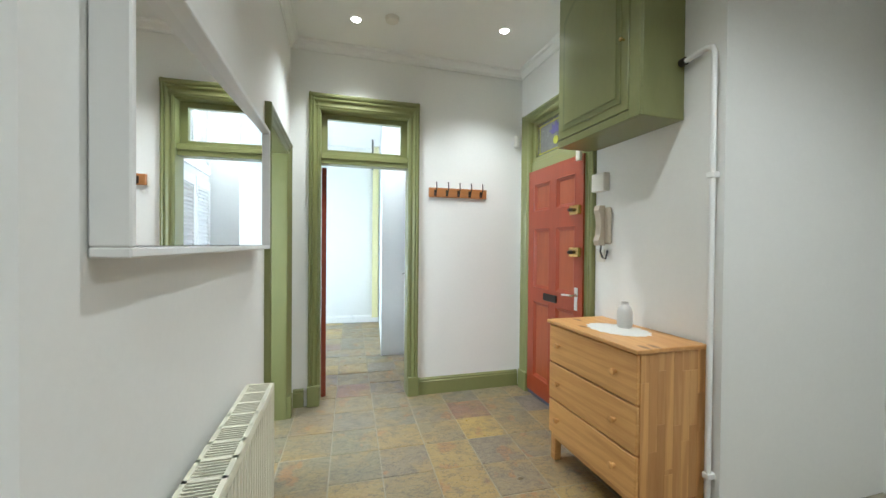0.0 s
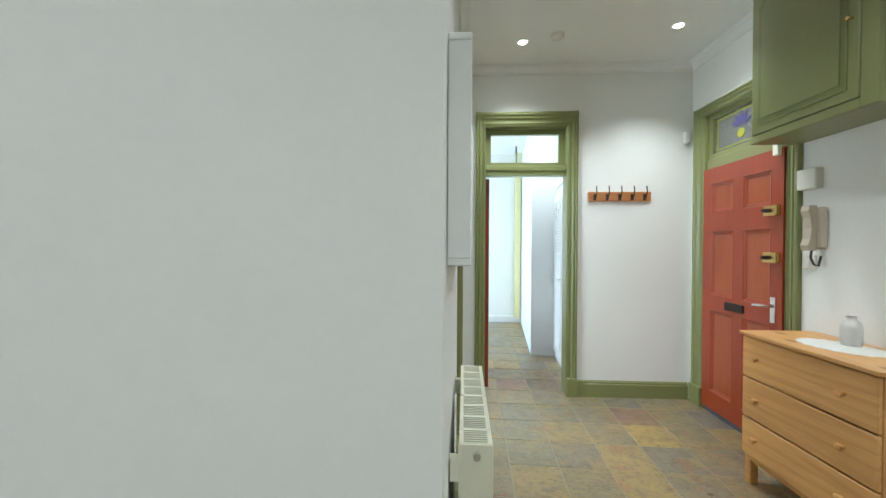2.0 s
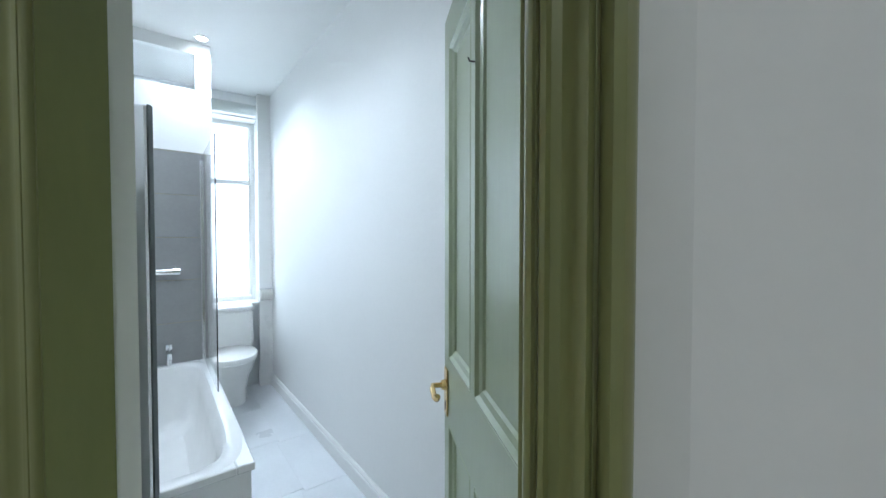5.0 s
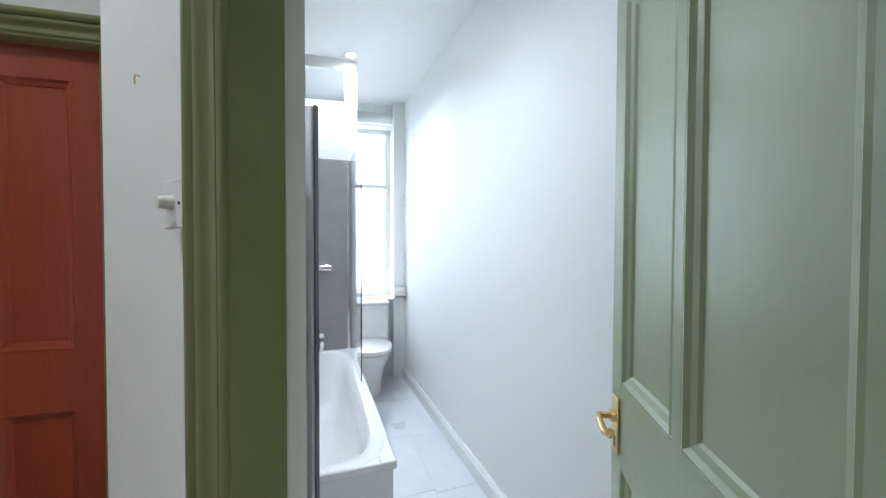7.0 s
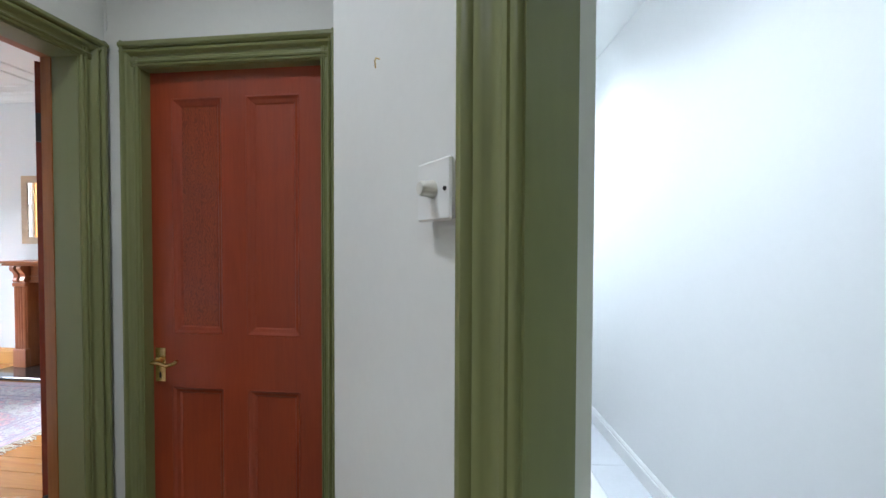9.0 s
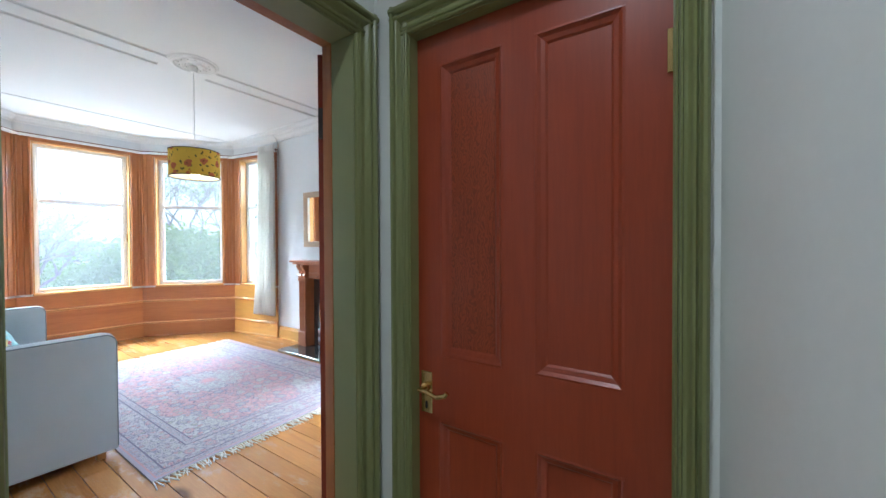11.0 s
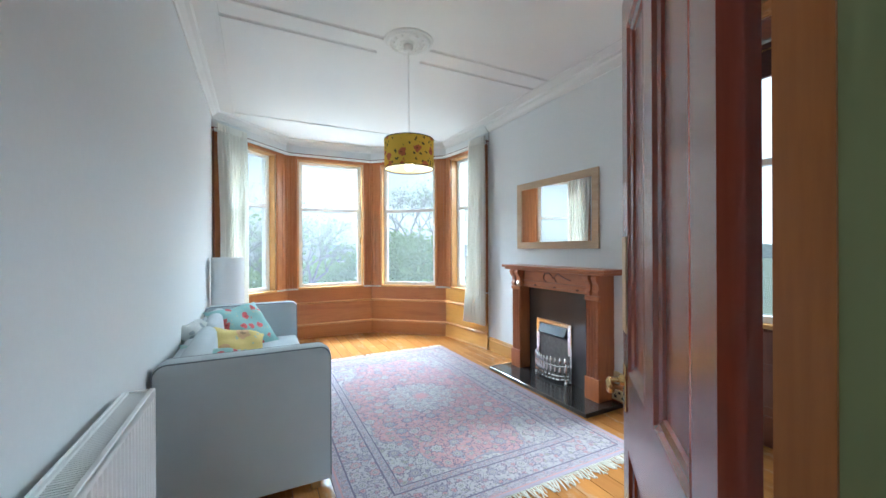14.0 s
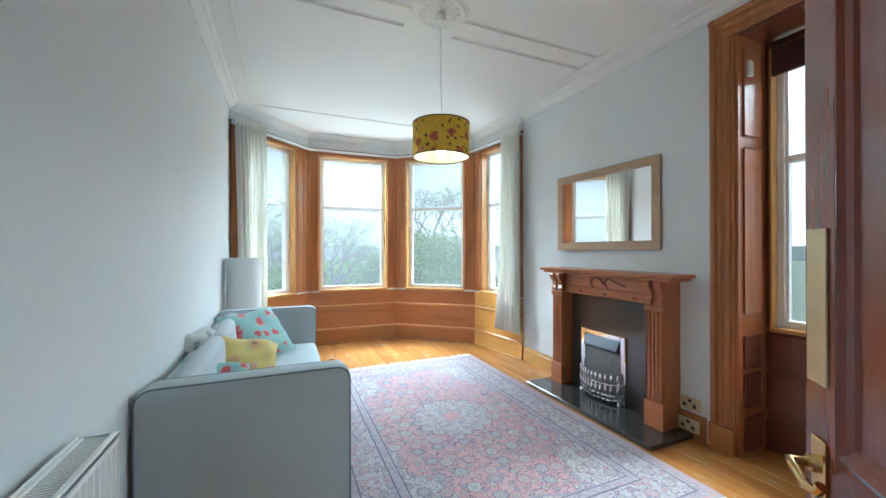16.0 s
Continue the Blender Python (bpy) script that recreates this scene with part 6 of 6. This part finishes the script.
for k in range(12):
    a = 2 * math.pi * k / 12
    add(bm, moved(lathe([(0.0, -0.02), (0.012, -0.016), (0.017, -0.006), (0.017, 0.0)], 10), pose(0.072 * math.cos(a), 0.072 * math.sin(a), -0.012)))
    add(bm, moved(lathe([(0.0, -0.016), (0.010, -0.012), (0.013, 0.0)], 8), pose(0.115 * math.cos(a + 0.26), 0.115 * math.sin(a + 0.26), -0.008)))
thing("ceiling_rose", bm, CEILW, pose(2.30, 4.53, LC), "white moulded plaster ceiling rose", "ceiling rose", smooth=True, kind="structure")
pn = empty("pendant_lamp", pose(2.297, 4.52, 0), "mustard yellow printed drum pendant lamp, lit", "lamp")
part("ceiling_cup", moved(lathe([(0.0, -0.03), (0.025, -0.026), (0.034, 0.0)], 20), pose(0, 0, LC - 0.05)), GLOSSW, pn, "", True)
part("flex", tube([(0, 0, LC - 0.07), (0, 0, 2.13)], 0.003, 8), GLOSSW, pn, "", True)
shd = part("shade", lathe([(0.188, 1.92), (0.188, 2.14), (0.185, 2.14), (0.185, 1.92), (0.188, 1.92)], 56), SHADEYELLOW, pn, "mustard cloth with red and dark printed flowers", True)
part("shade_rim", moved(lathe([(0.1845, -0.003), (0.1905, -0.003), (0.1905, 0.003), (0.1845, 0.003), (0.1845, -0.003)], 56), pose(0, 0, 2.14)), IRON, shd, "", True)
part("shade_rim", moved(lathe([(0.1845, -0.003), (0.1905, -0.003), (0.1905, 0.003), (0.1845, 0.003), (0.1845, -0.003)], 56), pose(0, 0, 1.92)), IRON, shd, "", True)
part("shade_lining", lathe([(0.1835, 1.925), (0.1835, 2.135)], 48), plain("cream_lining", (0.85, 0.78, 0.6), 0.7), shd, "cream lining", True)
part("spider", boxes((-0.184, 0.184, -0.002, 0.002, 2.10, 2.104), (-0.002, 0.002, -0.184, 0.184, 2.10, 2.104)), GLOSSW, shd)
part("bulb", lathe([(0.0, 1.905), (0.02, 1.912), (0.036, 1.935), (0.032, 1.96), (0.016, 1.995), (0.014, 2.04), (0.0, 2.04)], 20), GLOWSOFT, pn, "glowing bulb", True)


# curtains
def curtain(name, m, width, z0, z1, folds, label, amp=0.035, flare=0.0):
    bm = bmesh.new()
    cols, rows = folds * 10, 14
    grid = []
    for i in range(cols + 1):
        u = i / cols
        col = []
        for j in range(rows + 1):
            v = j / rows
            ph = 2 * math.pi * folds * u + 0.5 * math.sin(3 * v + 5 * u)
            a = amp * (1.0 - 0.55 * max(0, (v - 0.9) / 0.1)) * (0.7 + 0.3 * math.sin(9 * u + 1))
            squeeze = 1 - 0.10 * math.sin(math.pi * min(1, v * 1.1))
            spread = 1 + flare * (1 - v)
            col.append(bm.verts.new((width - (1 - u) * width * squeeze * spread if flare < 0 else u * width * squeeze * spread, a * math.sin(ph), z0 + (z1 - z0) * v)))
        grid.append(col)
    for i in range(cols):
        for j in range(rows):
            bm.faces.new((grid[i][j], grid[i + 1][j], grid[i + 1][j + 1], grid[i][j + 1]))
    root = empty(name, m, label, "curtain", "bay curtains")
    ob = part("cloth", bm, CURTAIN, root, "", True)
    mod = ob.modifiers.new("cloth", "SOLIDIFY")
    mod.thickness = 0.004
    part("heading_tape", boxes((0.0, width, -0.012, 0.012, z1 - 0.07, z1 + 0.012), bevel=0.004), CURTAIN, root)
    return root


m0, l0 = frame2(BAY[1], BAY[0])
curtain("curtain", m0 @ pose(l0 - 0.40, 0.085, 0), 0.40, 0.12, 2.735, 8, "cream pleated curtain drawn back beside the bay")
m3, l3 = frame2(BAY[4], BAY[3])
curtain("curtain", m3 @ pose(-0.05, 0.10, 0), 0.32, 0.33, 2.735, 8, "cream pleated curtain hanging to the skirting", 0.035, 0.45)
thing("curtain_backing", boxes((0.02, 0.03, 0.0, 0.01, 1.2, 2.70), bevel=0.002), SHUTTER, m0 @ pose(l0 - 0.02, 0.03, 0), "dark wooden edge board beside the bay", "trim", kind="structure")
thing("curtain_edge", boxes((-0.052, -0.045, 0.0, 0.008, 0.36, 2.70), bevel=0.002), SHUTTER, m3 @ pose(0, 0.06, 0), "dark wooden edge board beside the bay", "trim", kind="structure")

# ---- kitchen, seen through the doorway ----
thing("wall_pilaster", boxes((-1.40, -0.925, -6.8, -4.845, 0, HALLZ)), COOLWHITE, Matrix(), "white boxed kitchen wall end", "wall", kind="structure")
thing("yellow_wall", boxes((-0.90, -0.80, -6.795, -6.72, 0.1, HALLZ)), paint("pale_yellow_paint", (0.72, 0.68, 0.36), 0.7, 0.03, 1, 0.2, 50), Matrix(), "pale yellow painted wall strip", "wall", kind="structure")
lv = empty("louvre_cupboard", pose(-1.22, -3.86, 0, 0, 0, -90), "white louvred cupboard doors in the kitchen", "cupboard")
for k in range(2):
    for za, zb in ((0.1, 1.98), (2.06, 2.9)):
        x0, x1 = 0.02 + 0.47 * k, 0.47 + 0.47 * k
        dr = part("door", boxes((x0, x0 + 0.05, 0, 0.025, za, zb), (x1 - 0.05, x1, 0, 0.025, za, zb), (x0 + 0.05, x1 - 0.05, 0, 0.025, za, za + 0.09), (x0 + 0.05, x1 - 0.05, 0, 0.025, zb - 0.09, zb), (x0 + 0.05, x1 - 0.05, 0, 0.004, za + 0.09, zb - 0.09)), GLOSSW, lv)
        bm = bmesh.new()
        z = za + 0.1
        while z < zb - 0.1:
            add(bm, moved(box_bm(x0 + 0.05, x1 - 0.05, -0.018, 0.018, -0.003, 0.003), Matrix.Translation((0, 0.013, z)) @ pose(0, 0, 0, -50)))
            z += 0.035
        tagged(part("slats", bm, GLOSSW, dr), kind="stuff")
    part("lever", tube([(x1 - 0.03, 0.025, 1.0), (x1 - 0.03, 0.06, 1.0), (x1 - 0.12, 0.06, 1.0)], 0.008), CHROME, lv, "chrome lever", True)
part("carcass", boxes((0, 0.98, -0.4, -0.002, 0, HALLZ)), COOLWHITE, lv)
thing("hanging_cable", tube([(0, 0, 0.98), (0, 0, 0.75), (0.01, 0.005, 0.6), (0, 0, 0.5)], 0.014, 8), BLACK, pose(-0.80, -6.3, 2.02), "black cable hanging from the kitchen ceiling", "cable", smooth=True)

# ---- outside ----
GRASS = paint("far_grass", (0.09, 0.12, 0.05), 0.9, 0.3, 0.3, 0.5, 4)
bm = bmesh.new()
bmesh.ops.create_circle(bm, cap_ends=True, segments=48, radius=900)
tagged(thing("ground", bm, GRASS, pose(0, 0, -4.5), "grassy ground far below the windows", "ground", kind="structure"))
LEAFG = leaf_mat("spring_leaves", (0.12, 0.21, 0.045), (0.27, 0.40, 0.10))
BARK = paint("grey_bark", (0.22, 0.20, 0.18), 0.9, 0.3, 6, 0.8, 30)


def tree(x, y, h, spread, leaves, seed, label, leaf=0.16, forks=4, puff=0.045):
    rnd = random.Random(seed)
    root = empty("tree", pose(x, y, -4.5), label, "tree", "trees outside")
    bm, tips = bmesh.new(), []

    def limb(p, d, ln, r, depth):
        q = p + d * ln
        mid = p + d * ln * 0.5 + Vector((rnd.uniform(-1, 1), rnd.uniform(-1, 1), 0)) * ln * 0.06
        cone = bmesh.new()
        pts, rad = [p, mid, q], [r, r * 0.82, r * 0.62]
        rings = []
        for i, (c, rr) in enumerate(zip(pts, rad)):
            u = d.orthogonal().normalized()
            w = d.cross(u)
            rings.append([cone.verts.new(c + (u * math.cos(k * math.pi / 3) + w * math.sin(k * math.pi / 3)) * rr) for k in range(6)])
        for a, b in zip(rings, rings[1:]):
            for k in range(6):
                cone.faces.new((a[k], a[(k + 1) % 6], b[(k + 1) % 6], b[k]))
        add(bm, cone)
        if depth == 0:
            tips.append(q)
            return
        for _ in range(rnd.choice((2, 3, 3))):
            nd = (d + Vector((rnd.uniform(-1, 1), rnd.uniform(-1, 1), rnd.uniform(-0.25, 0.7))) * spread).normalized()
            limb(q, nd, ln * rnd.uniform(0.6, 0.82), r * 0.6, depth - 1)
        tips.append(q)

    limb(Vector((0, 0, -0.1)), Vector((0, 0, 1)), h * 0.28, h * 0.022, forks)
    part("trunk", bm, BARK, root)
    vs, fs = [], []
    for _ in range(leaves):
        t = rnd.choice(tips) + Vector((rnd.gauss(0, 1), rnd.gauss(0, 1), rnd.gauss(0, 0.8))) * h * puff
        a, b = Vector((rnd.uniform(-1, 1), rnd.uniform(-1, 1), rnd.uniform(-1, 1))), Vector((rnd.uniform(-1, 1), rnd.uniform(-1, 1), rnd.uniform(-1, 1)))
        s = leaf * rnd.uniform(0.6, 1.4)
        k = len(vs)
        vs += [t - a * s, t + b * s * 0.6, t + a * s, t - b * s * 0.6]
        fs.append((k, k + 1, k + 2, k + 3))
    me = bpy.data.meshes.new("crown")
    me.from_pydata([tuple(v) for v in vs], [], fs)
    me.materials.append(LEAFG)
    cr = new("crown", me)
    cr.parent = root
    return root


tree(9.3, 23.5, 7.0, 0.85, 14000, 1, "broad green tree in spring leaf", 0.13, 4, 0.10)
tree(12.0, 25.0, 7.4, 0.8, 9000, 2, "broad green tree in spring leaf", 0.13, 4, 0.10)
tree(12.4, 27.0, 12.0, 0.95, 5000, 3, "tall bare tree with first leaves", 0.05, 6)
tree(2.9, 22.0, 9.6, 0.95, 4000, 4, "tall bare tree with first leaves", 0.05, 6)
tree(5.6, 33.0, 5.6, 0.85, 6000, 5, "low green tree in spring leaf", 0.16, 4, 0.11)
tree(3.8, 36.0, 6.0, 0.85, 6000, 9, "low green tree in spring leaf", 0.16, 4, 0.11)
tree(-0.9, 17.0, 9.6, 0.95, 5000, 6, "tall bare tree with first leaves", 0.05, 6)
tree(0.6, 24.0, 5.8, 0.85, 6000, 10, "low green tree in spring leaf", 0.15, 4, 0.11)
tree(17.0, 13.0, 7.5, 0.75, 3600, 7, "green tree beside the house", 0.2)
tree(14.5, 6.0, 8.0, 0.75, 3600, 8, "green tree beside the house", 0.2)
rnd = random.Random(5)
for k in range(9):
    bx = empty("house", pose(-14 + k * 7.5 + rnd.uniform(-2, 2), 75 + rnd.uniform(-8, 20), -4.5, 0, 0, rnd.uniform(-20, 20)), "distant pale house with a grey roof", "house", "distant houses")
    w, d, h = rnd.uniform(5, 8), 6, rnd.uniform(3.0, 4.2)
    part("walls", boxes((-w / 2, w / 2, -d / 2, d / 2, 0, h)), paint("pale_render", (0.55, 0.53, 0.5), 0.9, 0.1, 0.5, 0.2, 8), bx)
    part("roof", moved(extrude([(-d / 2 - 0.3, h), (0, h + 2.0), (d / 2 + 0.3, h)], w + 0.6, "x"), pose(-w / 2 - 0.3, 0, 0)), paint("grey_roof_slates", (0.25, 0.25, 0.27), 0.8, 0.2, 1, 0.3, 12), bx)
    for x in (-w / 3, 0, w / 3):
        part("window", boxes((x - 0.5, x + 0.5, -d / 2 - 0.04, -d / 2 + 0.02, 1.0, 2.3)), paint("dim_window_glass", (0.1, 0.11, 0.12), 0.2, 0.05, 2, 0.0, 10), bx)
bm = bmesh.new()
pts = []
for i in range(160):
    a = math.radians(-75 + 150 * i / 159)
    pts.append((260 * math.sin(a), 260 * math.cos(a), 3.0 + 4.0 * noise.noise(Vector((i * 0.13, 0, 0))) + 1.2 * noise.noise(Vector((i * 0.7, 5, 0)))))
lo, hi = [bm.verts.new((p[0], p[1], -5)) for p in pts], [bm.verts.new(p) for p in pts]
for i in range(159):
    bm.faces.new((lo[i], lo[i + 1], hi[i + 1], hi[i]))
# Distance haze is painted into the woods as a pale grey-green.
tagged(thing("backdrop", bm, paint("woods_with_painted_haze", (0.32, 0.37, 0.34), 0.95, 0.2, 0.05, 0.3, 1), Matrix(), "wooded hills on the horizon, haze painted into their colour", "backdrop", kind="structure"))

# ---- floor pieces ----
HM = pose(-0.514, -3.643, 0, 0, 0, 3.5)
TILE = 0.303
tiles = []
sizes = [mesh_of("slate_tile", box_bm(0.003 + 0.0005 * k, TILE - 0.003, 0.003, TILE - 0.004 + 0.0005 * k, -0.012, 0.0, 0.0022), SLATE) for k in range(3)]
floor_hall = bpy.data.objects["floor_hall"]
rnd = random.Random(11)
for i in range(-9, 8):
    for j in range(-12, 18):
        x, y = i * TILE, j * TILE
        p = HM @ Vector((x + TILE / 2, y + TILE / 2, 0))
        if not (-2.62 < p.x < 0.35 and -6.9 < p.y < -0.35):
            continue
        tiles.append((p.y, x, y))
for _, x, y in sorted(tiles, reverse=True)[:299]:
    ob = new("tile", sizes[rnd.randrange(3)])
    ob.parent = floor_hall
    ob.matrix_basis = HM @ pose(x, y, rnd.uniform(-0.0015, 0.0015), rnd.uniform(-0.15, 0.15), rnd.uniform(-0.15, 0.15), 0)
rest = bmesh.new()
for i in range(13):
    for j in range(13):
        add(rest, box_bm(-3.6 + i * 0.42, -3.6 + i * 0.42 + 0.414, -0.34 + j * 0.18, -0.34 + j * 0.18 + 0.176, -0.012, -0.002))
slab = part("paving", rest, SLATE, floor_hall)
tagged(slab, "slate paving of the inner hall", kind="stuff")
floor_bath = bpy.data.objects["floor_bath"]
bt = mesh_of("bath_tile", box_bm(0.0015, 0.5992, 0.0008, 0.2992, -0.003, 0.004, 0.0006), BATHFLOOR)
for i in range(7):
    for j in range(6):
        ob = new("tile", bt)
        ob.parent = floor_bath
        ob.matrix_basis = pose(0.3 + i * 0.6 + 0.06, -1.02 + j * 0.3 + i * 0.035, 0, 0, 0, 5.1)
floor_living = bpy.data.objects["floor_living"]
BW = 0.126
for i in range(30):
    x = 0.66 + i * BW
    cuts = [1.97]
    while cuts[-1] < 8.0:
        cuts.append(min(8.05, cuts[-1] + rnd.uniform(1.6, 3.4)))
    for a, b in zip(cuts, cuts[1:]):
        ob = new("floorboard", mesh_of("floorboard", box_bm(0.0012, BW - 0.0012, 0.001, b - a - 0.001, -0.016, 0.0, 0.0018), BOARD))
        ob.parent = floor_living
        ob.matrix_basis = pose(x, a, rnd.uniform(-0.0008, 0.0004))
